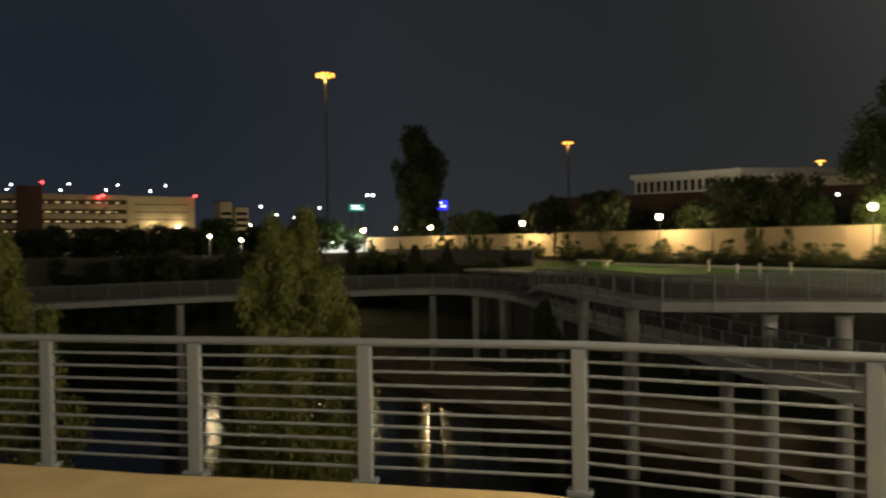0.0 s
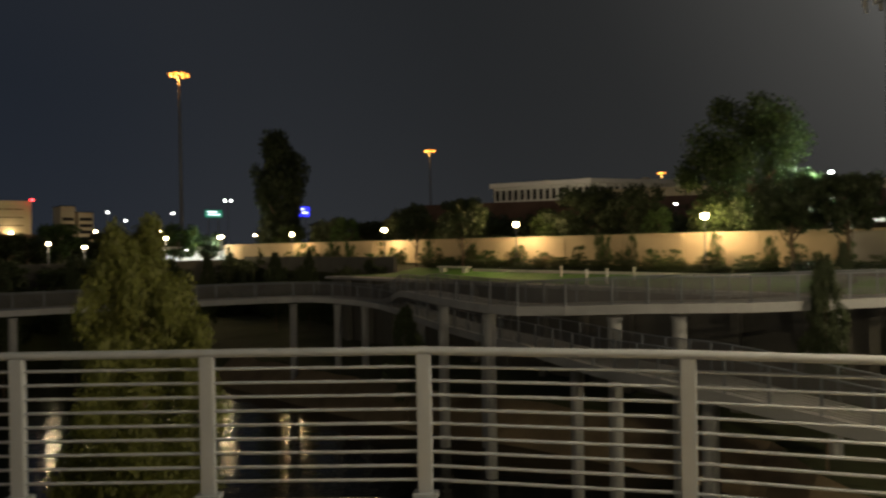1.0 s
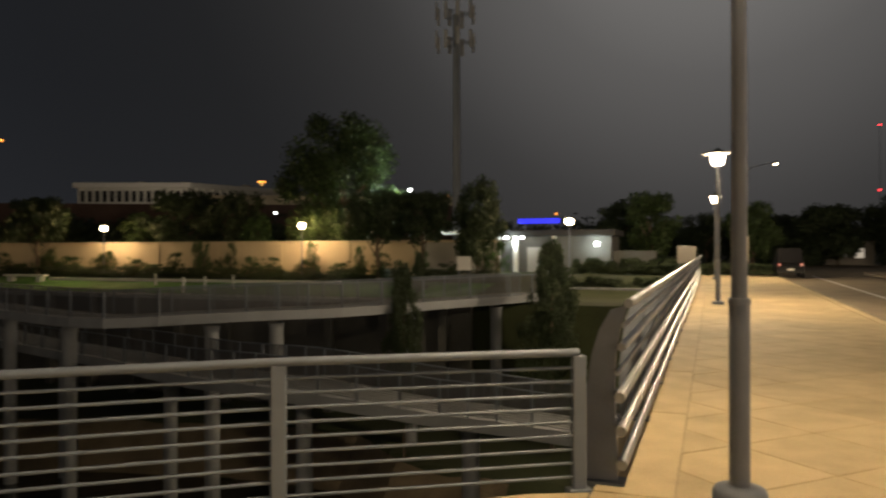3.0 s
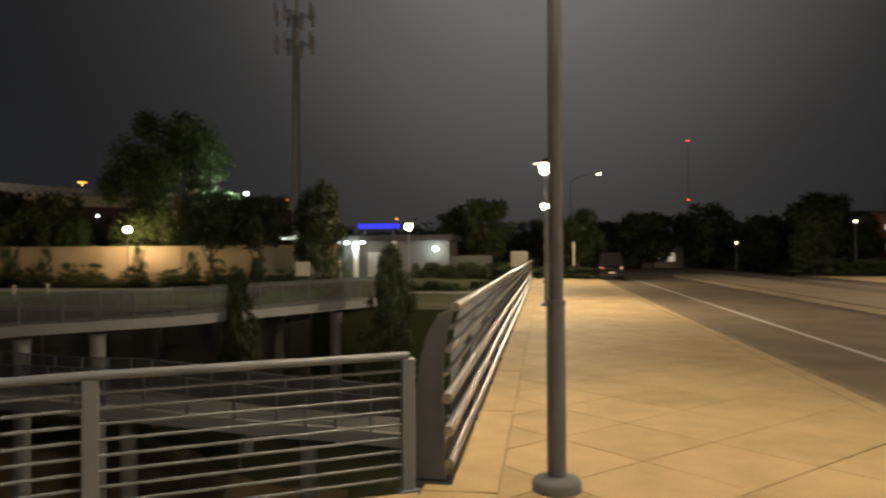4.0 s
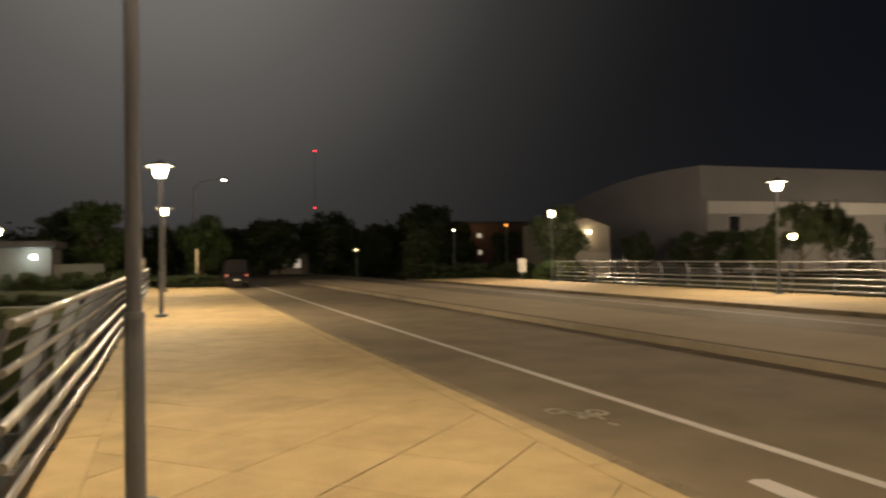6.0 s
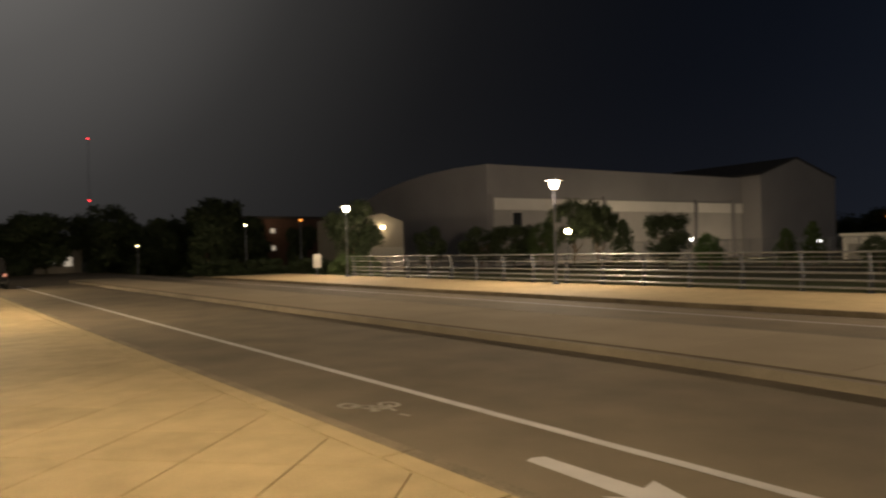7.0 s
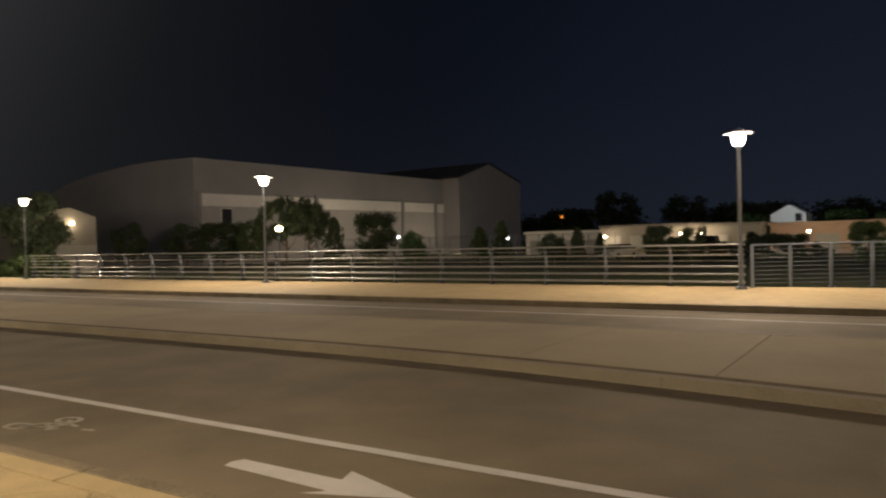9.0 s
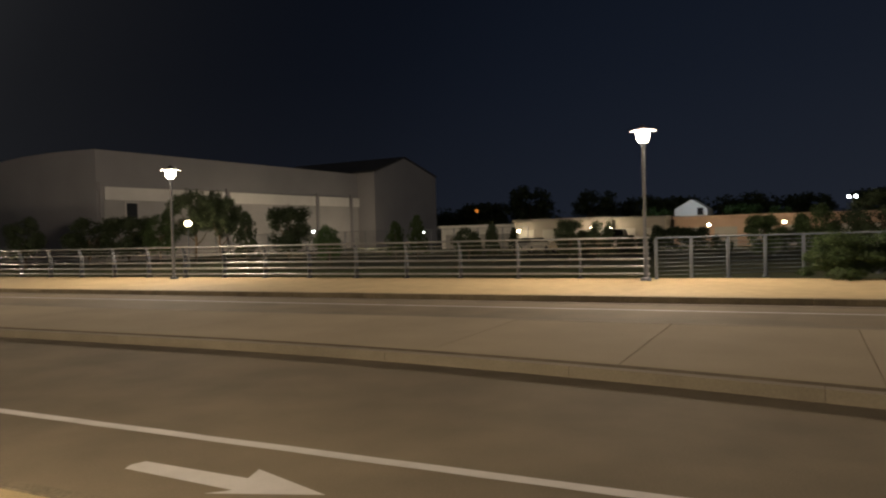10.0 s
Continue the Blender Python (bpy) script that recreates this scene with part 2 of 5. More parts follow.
def tube(points, radii, segs=8, bm=None, smooth=True):
    """A tapered tube along points."""
    bm = bm or bmesh.new()
    pts = [Vector(p) for p in points]
    if not isinstance(radii, (list, tuple)):
        radii = [radii] * len(pts)
    loops = []
    for i, p in enumerate(pts):
        d = (pts[min(i + 1, len(pts) - 1)] - pts[max(i - 1, 0)]).normalized()
        side = d.cross(Vector((0, 0, 1)))
        side = side.normalized() if side.length > 1e-3 else Vector((1, 0, 0))
        up = side.cross(d)
        loops.append([bm.verts.new(p + radii[i] * (math.cos(2 * math.pi * j / segs) * side + math.sin(2 * math.pi * j / segs) * up)) for j in range(segs)])
    for a, b in zip(loops, loops[1:]):
        for j in range(segs):
            f = bm.faces.new((a[j], b[j], b[(j + 1) % segs], a[(j + 1) % segs]))
            f.smooth = smooth
    bm.faces.new([bm.verts.new(v.co) for v in loops[0]])
    bm.faces.new([bm.verts.new(v.co) for v in reversed(loops[-1])])
    return bm


def ribbon(points, half, z_top, z_bot, bm=None):
    """A deck of constant width along (x, y, z) points; z_top and z_bot are added to z."""
    bm = bm or bmesh.new()
    pts = [Vector(p) for p in points]
    rows = []
    for i, p in enumerate(pts):
        d = pts[min(i + 1, len(pts) - 1)] - pts[max(i - 1, 0)]
        s = Vector((-d.y, d.x, 0)).normalized() * half
        rows.append([bm.verts.new(p + s * k + Vector((0, 0, z))) for k, z in ((1, z_bot), (1, z_top), (-1, z_top), (-1, z_bot))])
    for a, b in zip(rows, rows[1:]):
        for j in range(4):
            bm.faces.new((a[j], a[(j + 1) % 4], b[(j + 1) % 4], b[j]))
    bm.faces.new(rows[0])
    bm.faces.new(list(reversed(rows[-1])))
    bmesh.ops.recalc_face_normals(bm, faces=bm.faces)
    return bm


def mesh_of(name, bm, material):
    me = bpy.data.meshes.new(name)
    bm.to_mesh(me)
    bm.free()
    me.materials.append(material)
    return me


def part(name, bm, material, parent, label="", m=None):
    me = bm if isinstance(bm, bpy.types.Mesh) else mesh_of(name, bm, material)
    ob = new(name, me)
    ob.parent = parent
    if m is not None:
        ob.matrix_basis = m
    if label:
        ob["label"] = label
    return ob


def thing(name, label, category, m=None, group=""):
    ob = new(name)
    ob.empty_display_size = 0.2
    if m is not None:
        ob.matrix_basis = m
    return tagged(ob, label, category, group)


def solid(name, bm, material, label, category, m=None, group="", kind=""):
    ob = new(name, bm if isinstance(bm, bpy.types.Mesh) else mesh_of(name, bm, material))
    if m is not None:
        ob.matrix_basis = m
    return tagged(ob, label, category, group, kind)


# ---- ground and river ----
WATER_Z = -9.9


def smooth_step(a, b, v):
    u = min(1.0, max(0.0, (v - a) / (b - a)))
    return u * u * (3 - 2 * u)


def bank_shift(x):
    """How far the water's edge bends north along the far bank."""
    return float(np.interp(x, (-60, -45, -37, -30, -21, -17, -13.5, -8), (0.3, 1.4, 2.7, 4.9, 6.3, 5.8, 2.0, 0.5)))


def ground_z(x, y):
    rim = 6.5 * smooth_step(62, 68, -x)
    land_n = -1.15 + 1.1 * smooth_step(46, 51, y)
    if x > 26.9:
        # bank that falls from the street to the creek under the bridge
        low = -7.5 * (1 - smooth_step(27.5, 40, x)) * smooth_step(4, 9, y) * (1 - smooth_step(44, 50, y))
        return low - 0.35
    if x > -1.2:
        return -0.6 - 8.9 * smooth_step(6.0, 9.0, y) * (1 - smooth_step(43, 47.5, y))
    # distance beyond the flared railing on the near bank
    away = -(x + 1.2) * 0.69 + (y - 6.0) * 0.72 if x < -1.2 else 0
    near = -0.6 - 10.4 * smooth_step(0.5, 11, away)
    v = y - bank_shift(x)
    north = -10.9 + 3.3 * smooth_step(25, 29.5, v) + 0.7 * smooth_step(29, 39, v)
    north = north + (land_n - north) * smooth_step(39.0 + rim, 39.6 + rim, y)
    edge_w = smooth_step(-98, -93, x)
    far_w = -3.0 + 2.6 * smooth_step(96, 115, -x)
    z = max(near, north) if y > 20 else near
    return far_w + (z - far_w) * edge_w if y < 39.7 + rim else land_n


def axis_steps(lo, hi, step, far, ratio=1.35):
    mid = list(np.arange(lo, hi + 1e-6, step))
    out, s = [], step
    v = hi
    while v < far:
        s *= ratio
        v += s
        out.append(v)
    back, s, v = [], step, lo
    while v > -far:
        s *= ratio
        v -= s
        back.append(v)
    return back[::-1] + mid + out


gx, gy = axis_steps(-112, 60, 1.25, 2600), axis_steps(-12, 66, 0.75, 2600)
gv = [(x, y, ground_z(x, y) + (0.12 * noise.noise(Vector((x * 0.3, y * 0.3, 0))) if -90 < x < -2 else 0)) for x in gx for y in gy]
gn = len(gy)
gf = [(i * gn + j, (i + 1) * gn + j, (i + 1) * gn + j + 1, i * gn + j + 1) for i in range(len(gx) - 1) for j in range(gn - 1)]
gme = bpy.data.meshes.new("ground")
gme.from_pydata(gv, [], gf)
gme.materials.append(M_GRASS)
tagged(new("ground", gme), "dark grassy ground with river banks", "ground", kind="structure")

wbm = bmesh.new()
wbm.faces.new([wbm.verts.new(p) for p in ((-100, -120, WATER_Z), (45, -120, WATER_Z), (45, 46, WATER_Z), (-100, 46, WATER_Z))])
tagged(new("water", mesh_of("water", wbm, M_WATER)), "black still river water with lamp reflections", "water", kind="structure")

bank = bmesh.new()
_rows = []
for _i in range(61):
    _x = -64 + 56 * _i / 60
    _y = 26.7 + bank_shift(_x)
    _w = 0.35 * noise.noise(Vector((_x * 0.4, 3, 0)))
    _rows.append([bank.verts.new((_x, _y + o + _w, ground_z(_x, _y + o + _w) + 0.14)) for o in (-0.3, 0.5, 1.3, 2.1)])
for _a, _b in zip(_rows, _rows[1:]):
    for _k in range(3):
        bank.faces.new((_a[_k], _b[_k], _b[_k + 1], _a[_k + 1]))
solid("bank_edge", bank, M_DIRT, "bare dirt strip along the water's edge", "bank", kind="structure")

# ---- street: sidewalks, roads, median ----
KERB_L, KERB_ML, KERB_MR, KERB_R = 4.0, 10.36, 14.6, 19.75
Y0, Y1 = -60.0, 170.0
B0, B1 = 5.4, 48.2          # the bridge

road = solid("road", new_box(KERB_L + 0.02, KERB_R - 0.02, Y0, Y1, -0.55, -0.15), M_ROAD, "worn grey-brown concrete road", "road", kind="structure")
girder = solid("bridge_deck", new_box(-1.25, 26.9, B0 - 0.3, B1 + 0.4, -1.5, -0.56), M_CONC, "concrete bridge deck over the river", "bridge", kind="structure")
pav_l = solid("pavement_left", new_box(-1.15, KERB_L - 0.17, -8.0, B1, -0.55, -0.024), M_JOINT, "tan concrete pavement with scored joints", "pavement", kind="structure")
plaza = bmesh.new()
_pl = [(-1.155, 5.95), (-1.6, 5.75), (-3.3, 4.5), (-4.8, 3.35), (-5.85, 2.15), (-6.75, 1.05), (-7.7, 0.05), (-9.3, -2.0), (-16.0, -11.0), (-16.0, -40.0), (-1.155, -40.0)]
_top = [plaza.verts.new((x, y, -0.004)) for x, y in _pl]
_bot = [plaza.verts.new((x, y, -0.6)) for x, y in _pl]
plaza.faces.new(_top)
for _i in range(len(_pl)):
    _j = (_i + 1) % len(_pl)
    plaza.faces.new((_top[_i], _bot[_i], _bot[_j], _top[_j]))
bmesh.ops.recalc_face_normals(plaza, faces=plaza.faces)
pav_p = solid("pavement_plaza", plaza, M_SLAB, "tan concrete pavement at the bridge end", "pavement", kind="structure")
pav_r = solid("pavement_right", new_box(KERB_R + 0.17, 26.9, -40, 60, -0.55, -0.004), M_SLAB, "tan concrete pavement across the road", "pavement", kind="structure")
solid("pavement_end", new_box(-1.3, KERB_L - 0.17, B1 + 0.004, 56.0, -0.55, -0.01), M_SLAB, "tan concrete pavement past the bridge", "pavement", kind="structure")


def kerb(name, x0, x1, y0, y1, label, material=M_KERB):
    me = mesh_of("kerb_stone", box(bmesh.new(), x0, x1, 0, 2.994, -0.5, 0.004, bevel=0.02), material)
    ob = thing(name, label, "kerb", group="kerbs")
    ob["kind"] = "structure"
    n = int((y1 - y0) / 3.0)
    for i in range(n):
        part("kerb_stone", me, None, ob, m=pose(0, y0 + 3.0 * i, 0))
    return ob


kerb("kerb_left", KERB_L - 0.165, KERB_L, -30, 57, "dirty concrete kerb beside the tan pavement")
kerb("kerb_right", KERB_R, KERB_R + 0.165, -30, 63, "dirty concrete kerb across the road")


def flare(y):
    """How far the near side of the median widens towards the crossing."""
    u = 10.5 - max(y, -3.0)
    return -0.0095 * u * u if u > 0 else 0.0


def strip(y0, y1, left, right, z_top, z_bot):
    """A slab between two lines that follow the flare of the median."""
    bm = bmesh.new()
    n = max(1, int((y1 - y0) / 1.0))
    rows = []
    for i in range(n + 1):
        y = y0 + (y1 - y0) * i / n
        a, b = left(y), right(y)
        rows.append([bm.verts.new(p) for p in ((a, y, z_bot), (a, y, z_top), (b, y, z_top), (b, y, z_bot))])
    for p, q in zip(rows, rows[1:]):
        for k in range(4):
            bm.faces.new((p[k], p[(k + 1) % 4], q[(k + 1) % 4], q[k]))
    bm.faces.new(rows[0])
    bm.faces.new(rows[-1][::-1])
    bmesh.ops.recalc_face_normals(bm, faces=bm.faces)
    return bm


_km = thing("kerb_median_left", "pale worn concrete kerb of the median", "kerb", group="kerbs")
_km["kind"] = "structure"
for _i in range(31):
    _y = -30 + 3.0 * _i
    part("kerb_stone", strip(_y, _y + 2.992, lambda y: KERB_ML + flare(y), lambda y: KERB_ML + 0.165 + flare(y), 0.004, -0.5), M_MEDKERB, _km)
kerb("kerb_median_right", KERB_MR - 0.165, KERB_MR, -30, 63, "pale worn concrete kerb of the median", M_MEDKERB)
for _nm, _x0, _x1 in (("gutter_near", 4.015, 4.20), ("gutter_far", KERB_MR + 0.02, KERB_MR + 0.5), ("gutter_right", 19.2, 19.73)):
    solid(_nm, new_box(_x0, _x1, -40, 64, -0.4, -0.146), M_GUTTER, "dark stained gutter strip along the kerb", "gutter", kind="structure")
solid("gutter_left", strip(-40, 64, lambda y: KERB_ML - 0.5 + flare(y), lambda y: KERB_ML - 0.004 + flare(y), -0.146, -0.4), M_GUTTER, "dark stained gutter strip along the kerb", "gutter", kind="structure")
med = solid("median", strip(-40, 64, lambda y: KERB_ML + 0.17 + flare(y), lambda y: KERB_MR - 0.17, -0.01, -0.5), M_JOINT, "pale concrete raised median with panels", "median", kind="structure")
solid("median_seam", strip(-40, 64, lambda y: KERB_ML + 0.168 + flare(y), lambda y: KERB_ML + 0.36 + flare(y), 0.003, -0.4), M_STAIN, "dark stained seam behind the median kerb", "seam", kind="structure")
for _i in range(33):
    _y = -33.6 + 3.0 * _i
    part("median_panel", strip(_y, _y + 2.985, lambda y: KERB_ML + 0.365 + flare(y), lambda y: KERB_MR - 0.18, 0.006, -0.02), M_MEDIAN, med)


# ---- road markings ----
def stripe(x, y0, y1, w, label, lean=0.0):
    bm = bmesh.new()
    n = int((y1 - y0) / 0.5)
    row = []
    for i in range(n + 1):
        y = y0 + (y1 - y0) * i / n
        a = 0.012 * noise.noise(Vector((x, y * 2.1, 0)))
        b = 0.012 * noise.noise(Vector((x, y * 2.1, 9)))
        c = x + lean * y
        row.append((bm.verts.new((c - w / 2 + a, y, -0.145)), bm.verts.new((c + w / 2 + b, y, -0.145))))
    for (a, b), (c, d) in zip(row, row[1:]):
        bm.faces.new((a, b, d, c))
    ob = solid("road_stripe", bm, M_PAINT, label, "road marking", kind="structure")
    return ob


stripe(5.78, -30, 60, 0.15, "worn white bike lane line", 0.013)
stripe(18.0, -30, 110, 0.12, "worn white bike lane line")
arrow = bmesh.new()
_ends = [(4.85, 5.46), (4.95, 5.50), (5.07, 5.45), (5.04, 4.27), (5.26, 4.34), (4.95, 3.45), (4.63, 4.35), (4.77, 4.20)]
arrow.faces.new([arrow.verts.new((x, y, -0.145)) for x, y in _ends][::-1])
bmesh.ops.recalc_face_normals(arrow, faces=arrow.faces)
solid("lane_arrow", arrow, M_PAINT, "white painted bike lane arrow", "road marking", kind="structure")
bike = bmesh.new()


def flat_bar(bm, a, b, w):
    a, b = Vector((*a, -0.145)), Vector((*b, -0.145))
    s = (b - a).normalized().cross(Vector((0, 0, 1))) * w / 2
    f = bm.faces.new([bm.verts.new(p) for p in (a + s, b + s, b - s, a - s)])
    return f


def flat_ring(bm, c, r, w, sy=1.0):
    n = 20
    o = [bm.verts.new((c[0] + r * math.cos(i * 2 * math.pi / n), c[1] + sy * r * math.sin(i * 2 * math.pi / n), -0.145)) for i in range(n)]
    q = [bm.verts.new((c[0] + (r - w) * math.cos(i * 2 * math.pi / n), c[1] + sy * (r - w) * math.sin(i * 2 * math.pi / n), -0.145)) for i in range(n)]
    for i in range(n):
        bm.faces.new((o[i], o[(i + 1) % n], q[(i + 1) % n], q[i]))


flat_ring(bike, (4.76, 8.78), 0.18, 0.075, 1.1)
flat_ring(bike, (5.34, 8.50), 0.18, 0.075, 1.1)
for _a, _b2 in (((4.78, 8.75), (4.92, 8.42)), ((4.92, 8.42), (5.18, 8.26)), ((5.18, 8.26), (5.34, 8.5)), ((4.78, 8.75), (5.06, 8.6)), ((5.06, 8.6), (5.18, 8.26)), ((5.06, 8.6), (4.9, 8.3)), ((4.82, 8.3), (4.98, 8.24)), ((5.18, 8.26), (5.16, 8.1)), ((5.08, 7.92), (5.14, 7.74))):
    flat_bar(bike, _a, _b2, 0.075)
bmesh.ops.recalc_face_normals(bike, faces=bike.faces)
bmesh.ops.transform(bike, matrix=Matrix.Translation((5.0, 8.56, 0)) @ Matrix.Diagonal((0.76, 0.95, 1, 1)) @ Matrix.Translation((-5.06, -8.6, 0)), verts=bike.verts)
solid("bike_symbol", bike, M_WORN, "worn white painted bicycle symbol", "road marking", kind="structure")


# ---- railings ----
def wing_railing(points, height, label):
    """Posts with a round top rail and thin round rods."""
    base = Vector((*points[0], 0))
    ob = thing("railing", label, "railing", m=Matrix.Translation(base), group="railings at the bridge ends")
    loc = [Vector((x, y, 0)) - base for x, y in points]
    for i, p in enumerate(loc):
        d = (loc[min(i + 1, len(loc) - 1)] - loc[max(i - 1, 0)]).normalized()
        rz = math.degrees(math.atan2(d.y, d.x))
        bm = new_box(-0.055, 0.055, -0.028, 0.028, 0, height - 0.02, bevel=0.008)
        box(bm, -0.09, 0.09, -0.06, 0.06, -0.03, 0.012, bevel=0.004)
        part("post", bm, M_RAIL, ob, m=pose(*p, 0, 0, rz))
    part("top_rail", tube([p + Vector((0, 0, height)) for p in loc], 0.032, 10), M_RAIL, ob)
    step = 0.099 * height
    for a, b in zip(loc, loc[1:]):
        for k in range(9):
            z = height * 0.89 - step * k
            part("rod", tube([a + Vector((0, 0, z)), b + Vector((0, 0, z))], 0.0125, 6), M_RAIL, ob)
    return ob


wing_railing([(-1.24, 5.98), (-3.15, 4.80), (-4.62, 3.67), (-5.67, 2.46), (-6.58, 1.39), (-7.48, 0.38), (-8.35, -0.62), (-9.2, -1.62), (-10.05, -2.62)], 1.05, "grey steel railing with thin horizontal rods on the tan pavement")
wing_railing([(26.35, 4.75), (26.95, 3.68), (27.55, 2.55), (28.15, 1.40), (28.75, 0.22), (29.3, -0.95), (29.85, -2.1), (30.4, -3.3), (30.9, -4.5)], 1.40, "grey steel railing with thin rods across the road")


def bridge_post_mesh():
    """A curved plate post: (outward, z) outline, 5 cm thick."""
    inner = [(0.0, 0.0), (0.0, 0.25), (0.015, 0.5), (0.02, 0.75), (0.01, 1.0), (-0.02, 1.2), (-0.08, 1.40)]
    outer = [(0.24, 0.0), (0.25, 0.25), (0.25, 0.5), (0.235, 0.75), (0.20, 1.0), (0.14, 1.2), (0.05, 1.36)]
    bm = bmesh.new()
    rings = []
    for y in (-0.03, 0.03):
        rings.append([bm.verts.new((u, y, z)) for u, z in inner + outer[::-1]])
    bm.faces.new(rings[0])
    bm.faces.new(rings[1][::-1])
    n = len(rings[0])
    for i in range(n):
        bm.faces.new((rings[0][i], rings[1][i], rings[1][(i + 1) % n], rings[0][(i + 1) % n]))
    box(bm, -0.06, 0.30, -0.10, 0.10, -0.02, 0.02)
    bmesh.ops.recalc_face_normals(bm, faces=bm.faces)
    return mesh_of("post", bm, M_PLATE)


POST = bridge_post_mesh()


def bridge_railing(x, out, y0, y1, label):
    """Curved plate posts with round tubes on the pavement side; out is the sign of the outer side."""
    ob = thing("bridge_railing", label, "railing", m=pose(x, y0, 0, 0, 0, 0 if out > 0 else 180), group="bridge railings")
    L = (y1 - y0) * (1 if out > 0 else -1)
    n = 18
    for i in range(n + 1):
        part("post", POST, None, ob, m=pose(0, L * i / n, 0))
    for z, r, u in ((0.17, 0.043, -0.045), (0.43, 0.043, -0.04), (0.69, 0.043, -0.03), (0.88, 0.019, -0.012), (1.08, 0.033, -0.045), (1.25, 0.017, -0.06), (1.42, 0.037, -0.10)):
        part("top_rail" if z > 1.4 else "tube_rail", tube([(u, -0.12 * (1 if L > 0 else -1), z), (u, L + 0.12 * (1 if L > 0 else -1), z)], r, 10), M_TUBE, ob)
    return ob


bridge_railing(-0.98, -1, 6.25, 48.0, "grey steel bridge railing with curved plate posts and tubes")
bridge_railing(26.55, 1, 5.1, 48.0, "grey steel bridge railing with curved plate posts and tubes")


# ---- street lamps ----
def street_lamp():
    ob = thing("street_lamp", "lit grey street lamp with a wide round shade on the pavement", "street lamp", group="street lamps on the bridge")
    part("base", lathe([(0.19, 0.0), (0.19, 0.065), (0.175, 0.095), (0.09, 0.115)], 20), M_POLE, ob)
    part("lower_pole", lathe([(0.072, 0.10), (0.072, 1.44), (0.066, 1.47)], 16), M_POLE, ob)
    part("collar", lathe([(0.075, 1.43), (0.078, 1.455), (0.075, 1.48)], 16), M_DARKSTEEL, ob)
    part("upper_pole", lathe([(0.057, 1.46), (0.052, 4.5)], 14), M_POLE, ob)
    part("fitter", lathe([(0.062, 4.42), (0.075, 4.52), (0.09, 4.61)], 16), M_POLE, ob)
    part("bowl", lathe([(0.13, 4.61), (0.19, 4.72), (0.215, 4.86), (0.20, 4.97)], 20), G_BOWL, ob, "glowing frosted glass bowl").visible_shadow = False
    part("shade", lathe([(0.45, 4.985), (0.47, 5.0), (0.30, 5.05), (0.14, 5.10), (0.05, 5.16), (0.02, 5.2)], 28), M_SHADE, ob, "wide round dark grey shade")
    return ob


lamp0 = street_lamp()
lamp0.matrix_basis = pose(-0.09, 6.12, 0)
lamp_and_fill_light(-0.09, 6.12, 4.82, 1250, WARM, 0.13)
# the last two, behind the camera, are unseen lamps added as fill
for _x, _y in ((-0.09, 26.6), (-0.09, 48.0), (25.64, 4.97), (25.64, 26.24), (25.64, 47.1), (-8.0, -14.6), (25.64, -16.3)):
    copy_thing(lamp0, pose(_x, _y, 0))
    lamp_and_fill_light(_x, _y, 4.82, (420 if _x < 10 else 4200) if _y < 0 else LAMP_W, WARM if _x < 10 else WARM_FAR, 0.13)


# ---- walkways over the river bank ----
def path_points(pts, step=2.0):
    out = []
    for k in range(len(pts) - 1):
        p0, p1, p2, p3 = (Vector(pts[max(0, min(len(pts) - 1, k + o))]) for o in (-1, 0, 1, 2))
        n = max(2, int((p2 - p1).length / step))
        for i in range(n):
            t = i / n
            out.append(0.5 * (2 * p1 + (p2 - p0) * t + (2 * p0 - 5 * p1 + 4 * p2 - p3) * t * t + (3 * p1 - p0 - 3 * p2 + p3) * t ** 3))
    out.append(Vector(pts[-1]))
    return out


def walkway(pts, half, thick, label, pier_r=0.3, piers=()):
    """pts lie along the near bottom edge of the deck."""
    ob = thing("walkway", label, "walkway", group="elevated walkways")
    line = path_points(pts)
    part("deck", ribbon(line, half, thick, -0.25 if thick > 0.41 else 0.0), M_DECK, ob)
    for side in (1, -1):
        edge = []
        for i, p in enumerate(line):
            d = line[min(i + 1, len(line) - 1)] - line[max(i - 1, 0)]
            edge.append(p + Vector((-d.y, d.x, 0)).normalized() * (half - 0.08) * side + Vector((0, 0, thick)))
        part("top_rail", tube([p + Vector((0, 0, 1.08)) for p in edge], 0.028, 6), M_RAIL, ob)
        for k, p in enumerate(edge):
            part("post", new_box(-0.035, 0.035, -0.035, 0.035, -0.02, 1.08), M_RAIL, ob, m=Matrix.Translation(p))
        bm = bmesh.new()
        for a, b in zip(edge, edge[1:]):
            for h in range(14):
                z = 0.08 + 0.072 * h
                s = Vector((0, 0, 0.011))
                q = Vector((0, 0, z))
                bm.faces.new([bm.verts.new(v) for v in (a + q - s, b + q - s, b + q + s, a + q + s)])
            m = 26
            for j in range(m):
                c = a.lerp(b, j / m)
                e = (b - a).normalized() * 0.008
                bm.faces.new([bm.verts.new(v) for v in (c - e + Vector((0, 0, 0.06)), c + e + Vector((0, 0, 0.06)), c + e + Vector((0, 0, 1.05)), c - e + Vector((0, 0, 1.05)))])
        tagged(part("mesh_infill", bm, M_MESH, ob, "fine dark steel mesh infill"), kind="stuff")
    for px, py in piers:
        p = min(line, key=lambda q: (q.x - px) ** 2 + (q.y - py) ** 2)
        g = min(ground_z(p.x, p.y), p.z) - 0.6
        part("pier", lathe([(pier_r, g - p.z), (pier_r, -0.45), (pier_r * 1.2, -0.2)], 14), M_DECK, ob, m=Matrix.Translation(p))
    return ob


